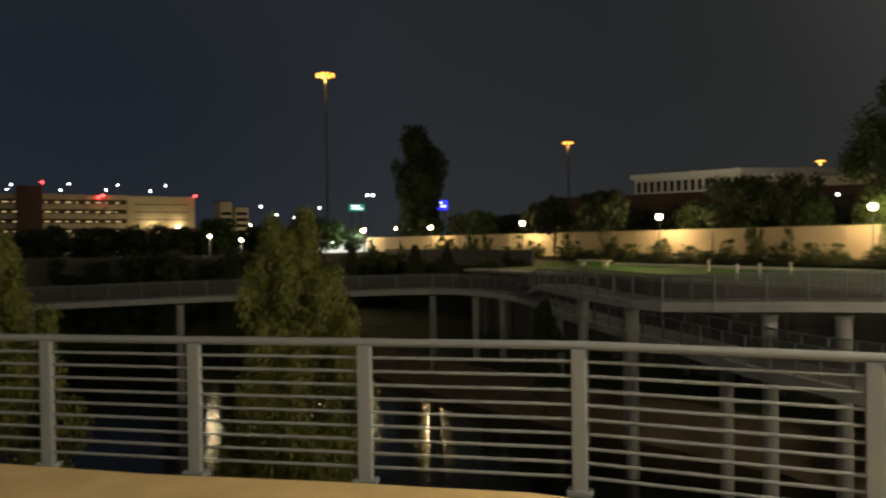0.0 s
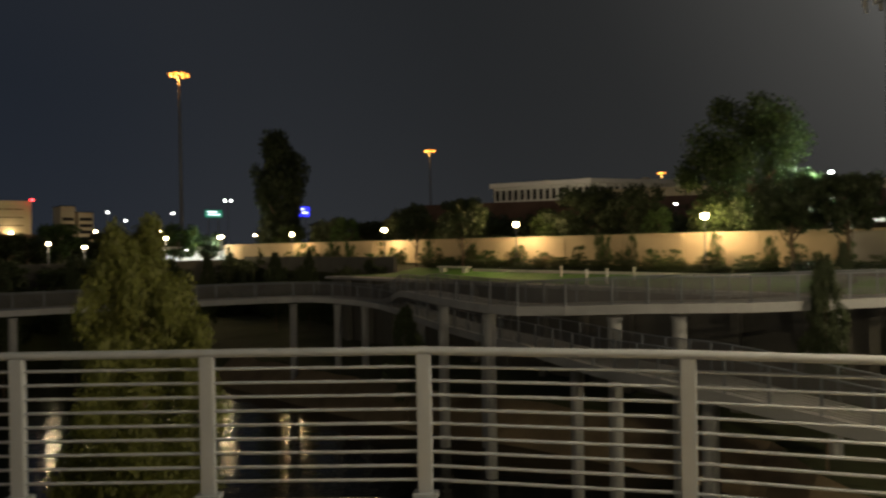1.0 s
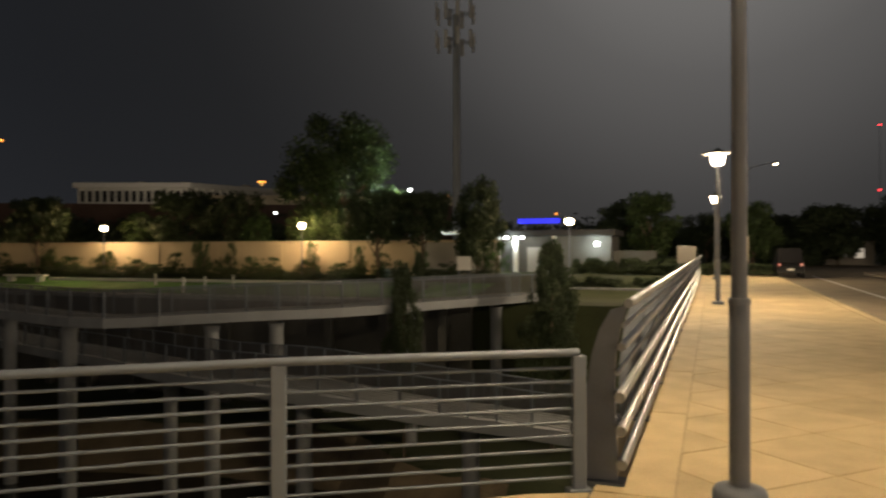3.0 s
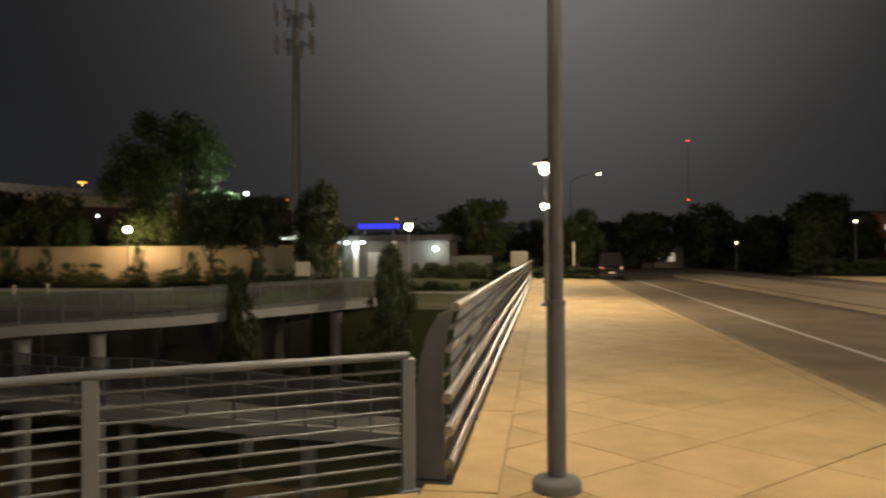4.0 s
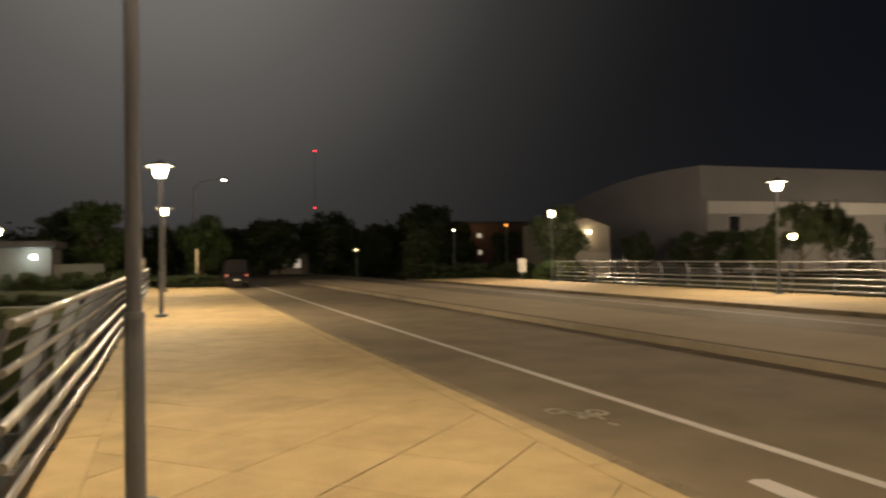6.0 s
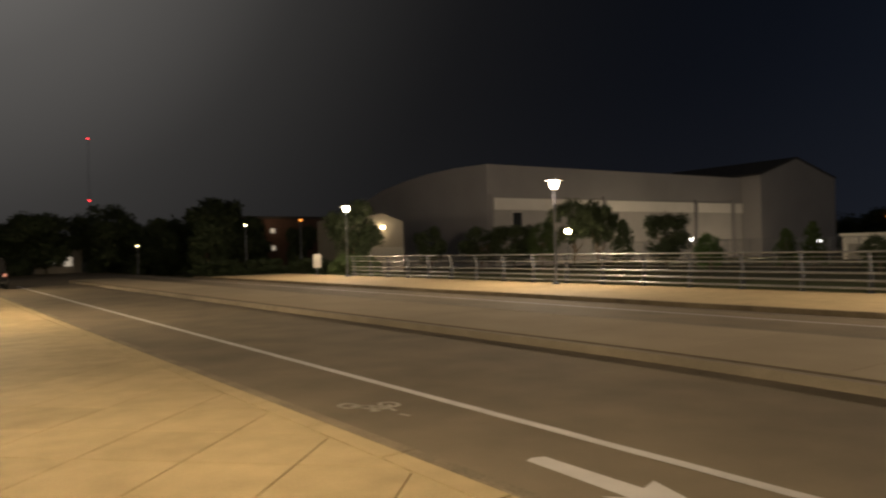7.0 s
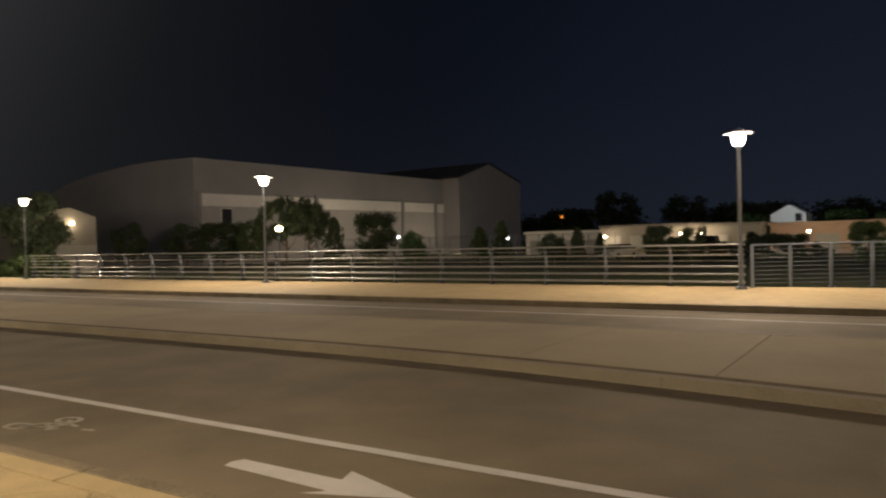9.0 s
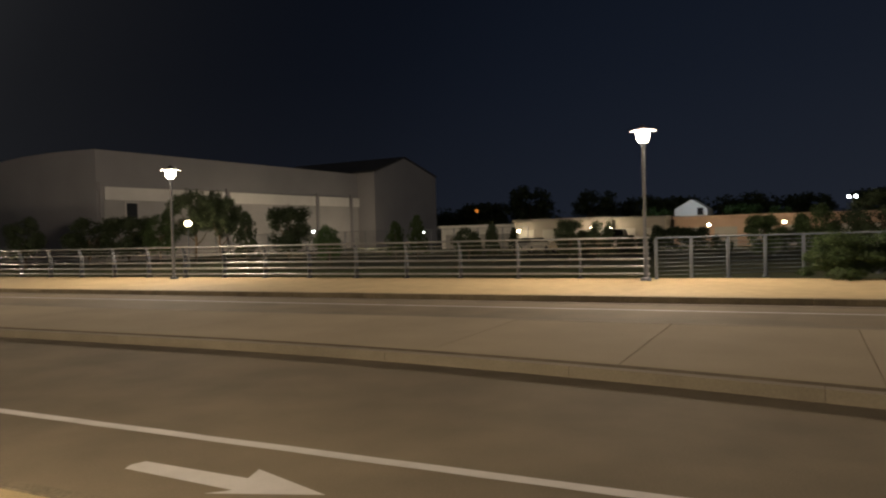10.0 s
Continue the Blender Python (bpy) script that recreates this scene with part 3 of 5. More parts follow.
walkway([(-59.6, -4.0, -2.6), (-59.4, 3.4, -2.55), (-58.6, 10.5, -2.5), (-56.1, 20.4, -2.45), (-54.9, 23.5, -2.4), (-52.8, 28.9, -2.4), (-50.6, 31.6, -2.5), (-46.4, 33.7, -2.86), (-41.5, 32.8, -3.2), (-37.4, 31.4, -3.35), (-33.6, 30.4, -3.5), (-30.0, 29.3, -3.52), (-25.4, 27.5, -3.42), (-21.6, 25.7, -3.35), (-18.4, 24.4, -3.33), (-15.6, 23.3, -3.2), (-13.4, 22.6, -3.15), (-11.0, 22.6, -3.35), (-8.5, 23.1, -3.7), (-6.8, 23.5, -3.87), (-4.3, 24.1, -4.2), (0.5, 24.9, -4.6), (6.0, 25.4, -4.8)], 1.2, 0.41, "grey concrete elevated walkway with mesh railings above the river bank", pier_r=0.28, piers=((-58.6, 2.0), (-57.8, 10.4), (-57.0, 19.0), (-53.4, 27.7), (-51.3, 31.2), (-48.5, 33.0), (-42.6, 32.6), (-37.0, 31.0), (-31.5, 29.3), (-21.9, 25.4), (-13.9, 22.4), (-8.0, 23.1), (0.5, 24.9)))
walkway([(-48.0, 34.3, -2.75), (-44.6, 33.6, -2.3), (-40.3, 31.3, -1.6), (-33.6, 28.2, -1.44), (-27.5, 26.1, -1.44), (-23.6, 25.0, -1.34), (-20.2, 26.6, -1.17), (-18.0, 28.1, -1.10), (-16.2, 29.8, -1.09), (-14.0, 33.6, -1.06), (-11.2, 38.9, -1.03), (-9.8, 41.4, -1.01)], 1.05, 0.40, "curving grey concrete walkway with mesh railings beside the lawn", pier_r=0.31, piers=((-20.7, 26.0), (-17.8, 28.3), (-15.0, 32.8), (-12.0, 38.5), (-27.0, 26.0), (-33.6, 28.2)))

# ---- lawn, retaining wall and tan perimeter wall ----
lw = thing("retaining_wall", "retaining wall with columns under the lawn, shaded openings painted dark", "retaining wall")
lw["kind"] = "structure"
# dark grey wall paints the shade of the openings behind the columns
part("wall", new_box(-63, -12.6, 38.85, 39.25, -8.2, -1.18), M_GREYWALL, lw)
part("ledge", new_box(-63, -13, 38.0, 39.9, -1.18, -0.98), M_DECK, lw)
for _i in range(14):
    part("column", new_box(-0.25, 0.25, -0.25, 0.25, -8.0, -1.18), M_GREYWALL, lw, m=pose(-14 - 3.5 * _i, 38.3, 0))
lawn = bmesh.new()
for _x0, _x1 in ((-62, -14),):
    _g = [[lawn.verts.new((_x0 + (_x1 - _x0) * i / 30, 39.9 + 8.6 * j / 12, -0.96 + 0.75 * smooth_step(44, 51, 39.9 + 8.6 * j / 12) + 0.03 * noise.noise(Vector((i, j, 0))))) for j in range(13)] for i in range(31)]
    for i in range(30):
        for j in range(12):
            lawn.faces.new((_g[i][j], _g[i + 1][j], _g[i + 1][j + 1], _g[i][j + 1]))
solid("lawn", lawn, M_LAWN, "mown green lawn lit by wall lamps", "lawn", kind="structure")

solid("lawn_edging", new_box(-52.0, -25.0, 47.3, 47.6, -0.9, -0.40, bevel=0.02), M_WHITE, "long pale concrete edging along the lawn", "edging")

pw = thing("perimeter_wall", "tan rendered perimeter wall with a pale coping", "wall")
pw["kind"] = "structure"
_pm = mesh_of("wall_panel", box(bmesh.new(), -2.98, 2.98, -0.12, 0.12, -0.6, 2.36, bevel=0.02), M_WALL)
_pp = mesh_of("pilaster", box(bmesh.new(), -0.22, 0.22, -0.19, -0.125, -0.6, 2.355, bevel=0.015), M_WALL)
_pg = mesh_of("wall_panel", box(bmesh.new(), -2.98, 2.98, -0.12, 0.12, -0.6, 2.36, bevel=0.02), M_CONC)
_pc = mesh_of("coping", box(bmesh.new(), -2.99, 2.99, -0.2, 0.2, 2.36, 2.52, bevel=0.02), M_WALL)
for _i in range(17):
    part("wall_panel", _pg if _i == 0 else _pm, None, pw, "grey concrete end of the wall" if _i == 0 else "", m=pose(-17.5 - 6.0 * _i, 51.6, 0))
    part("coping", _pc, None, pw, m=pose(-17.5 - 6.0 * _i, 51.6, 0))
    part("pilaster", _pp, None, pw, m=pose(-20.5 - 6.0 * _i, 51.6, 0))


def post_lamp(x, y, zb, zl, watts, colour=WARMER, label="lit post lamp with a round glass globe by the tan wall", group="post lamps by the wall", g=G_WARM, r=0.26):
    ob = thing("post_lamp", label, "lamp post", m=pose(x, y, zb), group=group)
    h = zl - zb
    part("pole", lathe([(0.09, -0.3), (0.08, 0.4), (0.05, 0.5), (0.045, h - r)], 10), M_POLE, ob)
    part("fitter", lathe([(0.05, h - r * 1.3), (r * 0.5, h - r * 0.98), (r * 0.5, h - r * 0.9)], 12), M_POLE, ob)
    part("globe", lathe([(r * 0.4, h - r), (r * 0.85, h - r * 0.5), (r, h), (r * 0.8, h + r * 0.5), (r * 0.3, h + r * 0.7)], 14), g, ob, "glowing glass globe").visible_shadow = False
    part("cap", lathe([(r * 1.3, h + r * 0.72), (r * 0.9, h + r * 0.95), (r * 0.1, h + r * 1.2)], 14), M_POLE, ob)
    lamp_and_fill_light(x, y, zl, watts, colour, 0.06)
    return ob


for _x in (-91.0, -69.4, -48.6, -29.5, -9.2):
    post_lamp(_x, 49.7, -0.15, 3.69, 300 if _x > -20 else 520)
post_lamp(-114, 49.5, -0.3, 3.7, 400)

# ---- large hall across the street ----
HX = Vector((51.8, -1.9, 0)).normalized()
hm = Matrix(((HX.x, -HX.y, 0, 53.7), (HX.y, HX.x, 0, 65.5), (0, 0, 1, 0), (0, 0, 0, 1)))
hall = thing("hall_building", "large pale metal-clad hall with a white band and dark window", "building", m=hm)
bm = bmesh.new()
prof = [(0, -1.0), (0, 11.3), (6, 11.45), (12, 11.35), (18, 10.9), (24, 10.2), (30, 8.8), (34, 7.0), (34, -1.0)]
ra = [bm.verts.new((0, s, z)) for s, z in prof]
rb = [bm.verts.new((52, s, z)) for s, z in prof]
bm.faces.new(ra)
bm.faces.new(rb[::-1])
for i in range(len(prof)):
    j = (i + 1) % len(prof)
    bm.faces.new((ra[i], ra[j], rb[j], rb[i]))
bmesh.ops.recalc_face_normals(bm, faces=bm.faces)
part("wall", bm, M_HALL, hall)
part("lower_wall", new_box(0.65, 51.8, -0.06, -0.003, -1, 6.05), M_HALLLOW, hall, "paler lower cladding")
for x0, x1 in ((0.8, 18.0), (18.8, 36.0), (36.9, 44.4), (45.4, 51.6)):
    part("fascia_band", new_box(x0, x1, -0.25, -0.003, 6.1, 7.5, bevel=0.03), M_HALLBAND, hall, "pale fascia band")
for x in (0.4, 18.4, 36.45, 44.9):
    part("pilaster", new_box(x - 0.22, x + 0.22, -0.35, -0.003, -1, 7.9), M_HALL, hall)
win = part("window", new_box(3.5, 4.9, -0.12, -0.064, 4.25, 5.85), M_DARKWIN, hall, "dark square window")
part("window_frame", box(box(new_box(3.4, 5.0, -0.14, -0.002, 5.85, 5.95), 3.4, 5.0, -0.16, -0.002, 4.15, 4.25), 3.4, 3.5, -0.14, -0.002, 4.25, 5.85), M_HALLBAND, win)

gable = thing("gabled_hall", "pale gabled hall with a dark pitched roof", "building", m=pose(0, 0, 0))
bm = bmesh.new()
prof = [(100.5, -1), (100.5, 11.4), (110.5, 14.3), (122, 11.7), (122, -1)]
ra = [bm.verts.new((x, 60.5, z)) for x, z in prof]
rb = [bm.verts.new((x + 2.0, 84, z)) for x, z in prof]
bm.faces.new(ra)
bm.faces.new(rb[::-1])
for i in range(len(prof)):
    j = (i + 1) % len(prof)
    bm.faces.new((ra[i], ra[j], rb[j], rb[i]))
bmesh.ops.recalc_face_normals(bm, faces=bm.faces)
part("wall", bm, M_HALL, gable)
bm = bmesh.new()
for a, b in (((100.2, 11.45), (110.5, 14.42)), ((110.5, 14.42), (122.3, 11.75))):
    q = [bm.verts.new((x + dx, y, z + dz)) for dz in (0, 0.2) for (x, z), y, dx in ((a, 60.4, 0), (b, 60.4, 0), (b, 84.2, 2), (a, 84.2, 2))]
    for f in ((0, 1, 2, 3), (4, 5, 6, 7), (0, 1, 5, 4), (2, 3, 7, 6), (1, 2, 6, 5), (0, 3, 7, 4)):
        bm.faces.new([q[i] for i in f])
bmesh.ops.recalc_face_normals(bm, faces=bm.faces)
part("roof", bm, M_ROOF, gable, "dark pitched roof")

shed = thing("shed", "cream rendered shed with a shallow pitched roof and lit wall lamp", "building", m=pose(35.2, 62, 0))
bm = bmesh.new()
prof = [(0, -0.5), (0, 4.95), (2.4, 5.4), (4.8, 4.6), (4.8, -0.5)]
ra = [bm.verts.new((x, 0, z)) for x, z in prof]
rb = [bm.verts.new((x, 9, z)) for x, z in prof]
bm.faces.new(ra)
bm.faces.new(rb[::-1])
for i in range(len(prof)):
    j = (i + 1) % len(prof)
    bm.faces.new((ra[i], ra[j], rb[j], rb[i]))
bmesh.ops.recalc_face_normals(bm, faces=bm.faces)
part("wall", bm, M_SHED, shed)
part("base_band", new_box(-0.02, 4.82, -0.03, -0.002, -0.5, 2.1), M_CONC, shed)
part("wall_lamp", lathe([(0.06, 3.9), (0.13, 3.97), (0.14, 4.06), (0.06, 4.15)], 12), G_WARM, shed, "glowing wall lamp", m=pose(2.35, -0.3, 0))
lamp_and_fill_light(37.5, 60.6, 3.9, 40, WARM)

# ---- trees ----
def crown_mesh(kind, seed, n, leaf, material):
    rng = np.random.default_rng(seed)
    clumps = []
    if kind == "broad":
        for i in range(44):
            a, h = rng.uniform(0, 2 * math.pi), rng.uniform(0.27, 0.92)
            r = (0.40 * math.sqrt(max(0.05, 1 - ((h - 0.58) / 0.42) ** 2))) * math.sqrt(rng.uniform(0.15, 1))
            clumps.append((r * math.cos(a), r * math.sin(a), h, rng.uniform(0.07, 0.15)))
    elif kind == "street":
        for i in range(40):
            a, h = rng.uniform(0, 2 * math.pi), rng.uniform(0.48, 0.92)
            r = (0.41 * math.sqrt(max(0.05, 1 - ((h - 0.68) / 0.30) ** 2))) * math.sqrt(rng.uniform(0.1, 1))
            clumps.append((r * math.cos(a), r * math.sin(a), h, rng.uniform(0.06, 0.12)))
    elif kind == "tall":
        for i in range(60):
            a, h = rng.uniform(0, 2 * math.pi), rng.uniform(0.2, 0.95)
            r = 0.36 * (0.85 + 0.15 * math.sin(h * 7 + seed)) * min(1, (1.05 - h) * 6) * math.sqrt(rng.uniform(0.1, 1))
            clumps.append((r * math.cos(a), r * math.sin(a), h, rng.uniform(0.08, 0.15)))
    elif kind == "cypress":
        for i in range(210):
            h = 0.2 + 0.77 * rng.uniform(0, 1) ** 0.8
            a = rng.uniform(0, 2 * math.pi)
            r = 0.47 * (1 - h) ** 0.58 * rng.uniform(0.35, 1.0) ** 0.6 * (0.78 + 0.3 * math.sin(3 * a + 13 * h + seed))
            clumps.append((r * math.cos(a), r * math.sin(a), h, 0.022 + 0.04 * (1 - h) ** 0.5))
    elif kind == "shrub":
        for i in range(46):
            a, h = rng.uniform(0, 2 * math.pi), rng.uniform(0.04, 1.0) ** 1.25
            r = 0.46 * math.sqrt(rng.uniform(0.02, 1)) * (1.0 - 0.45 * h)
            clumps.append((r * math.cos(a), r * math.sin(a), 0.92 * h, rng.uniform(0.05, 0.15)))
    elif kind == "cone":
        for i in range(60):
            h = 0.06 + 0.92 * rng.uniform(0, 1) ** 1.3
            a = rng.uniform(0, 2 * math.pi)
            r = 0.46 * (1 - h) ** 0.75 * rng.uniform(0.45, 1.0) * (0.85 + 0.25 * math.sin(5 * a + 9 * h))
            clumps.append((r * math.cos(a), r * math.sin(a), h, 0.035 + 0.07 * (1 - h)))
    else:
        for i in range(16):
            a, h = rng.uniform(0, 2 * math.pi), rng.uniform(0.12, 0.82)
            r = 0.36 * math.sqrt(rng.uniform(0.05, 1)) * (1.1 - 0.5 * h)
            clumps.append((r * math.cos(a), r * math.sin(a), h, rng.uniform(0.10, 0.19)))
    c = np.array(clumps)
    w = c[:, 3] ** 2
    pick = rng.choice(len(c), n, p=w / w.sum())
    d = rng.normal(size=(n, 3))
    d /= np.linalg.norm(d, axis=1)[:, None]
    rad = c[pick, 3] * rng.uniform(0.45, 1.12, n)
    pos = c[pick, :3] + d * rad[:, None]
    pos[:, 2] = np.maximum(pos[:, 2], 0.02)
    e1 = rng.normal(size=(n, 3))
    e1 /= np.linalg.norm(e1, axis=1)[:, None]
    e2 = np.cross(e1, d + 0.01)
    e2 /= np.linalg.norm(e2, axis=1)[:, None]
    s = leaf * rng.uniform(0.6, 1.4, n)[:, None]
    quad = np.stack([pos - e1 * s, pos + e2 * s * 0.6, pos + e1 * s, pos - e2 * s * 0.6], 1).reshape(-1, 3)
    me = bpy.data.meshes.new("crown")
    me.from_pydata(quad.tolist(), [], np.arange(4 * n).reshape(-1, 4).tolist())
    me.materials.append(material)
    return me


def trunk_mesh(kind, seed):
    rng = random.Random(seed)
    if kind in ("cone", "cypress"):
        return mesh_of("trunk", tube([(0, 0, -0.03), (0.004, 0, 0.3), (0, 0.004, 0.65), (0, 0, 0.93)], [0.022, 0.016, 0.009, 0.002], 8), M_BARK)
    bm = tube([(0, 0, -0.03), (0.01, 0.0, 0.15), (-0.012, 0.01, 0.32), (0.01, 0.0, 0.5), (0.0, 0.01, 0.72)], [0.035, 0.027, 0.022, 0.015, 0.005], 8)
    for i in range(7):
        a, h = rng.uniform(0, 6.28), rng.uniform(0.24, 0.5)
        q = rng.uniform(0.18, 0.3)
        tube([(0, 0, h), (0.5 * q * math.cos(a), 0.5 * q * math.sin(a), h + 0.10), (q * math.cos(a), q * math.sin(a), h + 0.26)], [0.012, 0.008, 0.002], 6, bm)
    return mesh_of("trunk", bm, M_BARK)


CROWNS, TRUNKS = {}, {}


def tree(x, y, z, height, width, kind="broad", seed=0, n=2600, leaf=0.022, material=None, label="leafy green tree in the dark", group="trees", spin=0.0, category="tree", name="tree"):
    material = material or M_LEAF
    key = (kind, seed, n, leaf, material.name)
    if key not in CROWNS:
        CROWNS[key] = crown_mesh(kind, seed, n, leaf, material)
    ob = thing(name, label, category, m=pose(x, y, z, 0, 0, spin) @ Matrix.Diagonal((width, width, height, 1)), group=group)
    part("crown", CROWNS[key], None, ob)
    if kind not in ("bush",):
        tk = (kind in ("cone", "cypress"), seed)
        if tk not in TRUNKS:
            TRUNKS[tk] = trunk_mesh(kind, seed)
        part("trunk", TRUNKS[tk], None, ob)
    return ob


# cypresses on the near bank
tree(-13.75, 4.6, -9.2, 11.7, 6.0, "cypress", 1, 110000, 0.0052, M_LEAF_YELLOW, "yellow-green cypress on the river bank lit by street lamps", "bank cypresses")
tree(-14.5, -0.35, -9.2, 11.4, 6.2, "cypress", 1, 110000, 0.0052, M_LEAF_YELLOW, "yellow-green cypress on the river bank lit by street lamps", "bank cypresses", spin=140)
for _x, _y, _z, _h, _w, _s in ((-13.5, 31.6, -7.6, 8.9, 3.5, 3), (-7.1, 33.6, -7.4, 9.8, 5.0, 3), (-35.5, 26.9, -8.4, 6.8, 4.0, 3), (-16.5, 41.0, -1.2, 2.9, 1.6, 3)):
    tree(_x, _y, _z, _h, _w, "cypress", _s, 26000, 0.009, M_LEAF_DARK, "dark slender conifer on the river bank", "bank conifers")
for _x, _y, _h, _w, _s in ((-48.4, 20.3, 3.6, 2.0, 3), (-46.7, 24.0, 4.0, 2.3, 4), (-45.6, 26.1, 3.7, 2.4, 5), (-49.2, 18.5, 3.0, 1.8, 4), (-60.5, 11.6, 4.2, 3.2, 5), (-60.0, 14.6, 3.6, 2.4, 3)):
    tree(_x * 1.35 - 31, _y * 1.75, -3.0, _h * 1.35, _w * 1.4, "cone", _s, 5000, 0.016, M_LEAF_DARK, "dark slender conifer on the river bank", "bank conifers")

for _x, _y, _h, _w in ((-74.3, 30.9, 4.9, 3.2), (-71.5, 37.1, 4.6, 4.2), (-69.8, 40.1, 4.3, 3.4), (-68.4, 16.8, 4.6, 3.6), (-67.7, 19.7, 4.2, 3.0), (-69.5, 11.7, 4.8, 4.2)):
    tree(_x, _y, ground_z(_x, _y) - 0.1, 1.9 - 0.25 * (_w > 4) - ground_z(_x, _y), _w, "cypress", 3, 14000, 0.012, M_LEAF_DARK, "dark broad conifer on the far river bank", "far bank conifers", spin=_x * 17)
for _i in range(13):
    _x = -97.0 + 2.7 * _i
    tree(_x, 45.2 - 0.8 * (_i % 3), ground_z(_x, 45.0) - 0.2, 1.2 - ground_z(_x, 45.0) * (0.75 + 0.1 * (_i % 3)), 3.4 + 0.6 * (_i % 2), "bush", 31 + _i % 3, 4000, 0.03, M_LEAF_DARK, "dark bush below the terrace wall", "bushes by the terrace wall", spin=_i * 59, category="bush", name="bush")

# trees along the tan wall
for _x, _y, _h, _w, _s, _m in ((-61.4, 48.0, 6.3, 5.6, 11, M_LEAF_DARK), (-54.1, 48.0, 6.5, 6.2, 12, M_LEAF_DARK), (-22.4, 48.0, 6.1, 5.6, 13, M_LEAF_DARK), (-19.0, 48.0, 6.0, 5.2, 12, M_LEAF_DARK), (-15.1, 48.05, 6.6, 4.5, 11, M_LEAF_DARK),
                              (-45.6, 56.0, 7.2, 8.5, 12, M_LEAF_DARK), (-40.5, 57.0, 7.1, 6.2, 13, M_LEAF_DARK), (-37.0, 55.0, 4.9, 3.4, 11, M_LEAF_BRIGHT), (-50.0, 56.5, 5.3, 6.0, 13, M_LEAF),
                              (-84.0, 54.0, 5.8, 5.2, 12, M_LEAF_BRIGHT), (-93.5, 57.0, 6.2, 6.0, 11, M_LEAF_DARK), (-74.0, 56.0, 6.4, 6.6, 13, M_LEAF_DARK), (-67.0, 58.0, 6.0, 6.0, 12, M_LEAF_DARK), (-26.0, 54.5, 5.2, 6.2, 13, M_LEAF_DARK), (-103.0, 56.0, 5.4, 6.0, 12, M_LEAF)):
    tree(_x, _y, -0.15, _h, _w, "street" if _y == 48.0 else "broad", _s, 6000, 0.024, _m, "leafy tree beside the tan wall", "trees along the wall", spin=_x * 31)
tree(-29.0, 55.5, -0.2, 13.3, 12.5, "broad", 21, 30000, 0.011, M_LEAF, "tall spreading tree lit green from below behind the wall", "trees along the wall")
lamp_and_fill_light(-23.2, 54.6, 6.2, 650, COOL, 0.2)
post_lamp(-23.0, 55.4, -0.2, 6.6, 1, COOL, "tall lamp with a cool white head behind the wall", g=G_WHITE, r=0.14)
tree(-113.5, 59.8, -0.4, 20.6, 11.5, "tall", 22, 16000, 0.02, M_LEAF_DARK, "tall dark tree standing behind the tan wall", "trees", spin=40)

_rng = random.Random(5)
for _i in range(50):
    _x = -14.5 - 1.6 * _i + _rng.uniform(-1.0, 1.0)
    _hh = _rng.choice((0.9, 1.3, 1.6, 2.0, 2.4, 2.8))
    tree(_x, 50.2 + _rng.uniform(-0.4, 0.3), -0.2, _hh, _rng.uniform(1.2, 2.6), "shrub", 31 + _i % 6, 8000, 0.0125, M_LEAF if _i % 3 else M_LEAF_BRIGHT, "loose green shrub against the tan wall", "shrubs along the wall", spin=_i * 47, category="shrub", name="shrub")
for _i in range(14):
    tree(-15.0 - 3.4 * _i, 48.9, -0.35, 0.95, 4.0, "bush", 34, 1500, 0.035, M_LEAF_DARK, "low clipped dark hedge beside the lawn", "hedges by the lawn", spin=_i * 77, category="hedge", name="hedge")

# bushes on the far river bank
for _i in range(34):
    _a = _rng.uniform(0, 1)
    _x, _y = -95.2 - 2.5 * _rng.uniform(0, 1), -8 + 54 * _a
    tree(_x, _y, -3.0, _rng.uniform(1.8, 4.6), _rng.uniform(2.8, 6.5), "bush", 31 + _i % 3, 900, 0.05, M_LEAF_DARK, "dark bush on the far river bank", "bushes on the far bank", spin=_i * 61, category="bush", name="bush")

for _i in range(26):
    tree(-92.4 - 1.5 * _rng.uniform(0, 1), -8 + 2.1 * _i, -8.6 + 1.6 * _rng.uniform(0, 1), _rng.uniform(3.0, 5.6), _rng.uniform(3.0, 5.5), "bush", 31 + _i % 3, 900, 0.05, M_LEAF_DARK, "dark bush on the far river bank", "bushes on the far bank", spin=_i * 61, category="bush", name="bush")

# grey wall on the far bank
solid("bank_wall", new_box(-99.6, -99.0, -40, 46.6, -4.0, 0.35, bevel=0.03), M_GREYWALL, "grey concrete wall along the far bank", "wall")

solid("terrace_wall", new_box(-99.6, -63.6, 46.7, 47.1, -4.0, 0.72, bevel=0.03), M_GREYWALL, "grey concrete terrace wall below the tan wall", "wall")
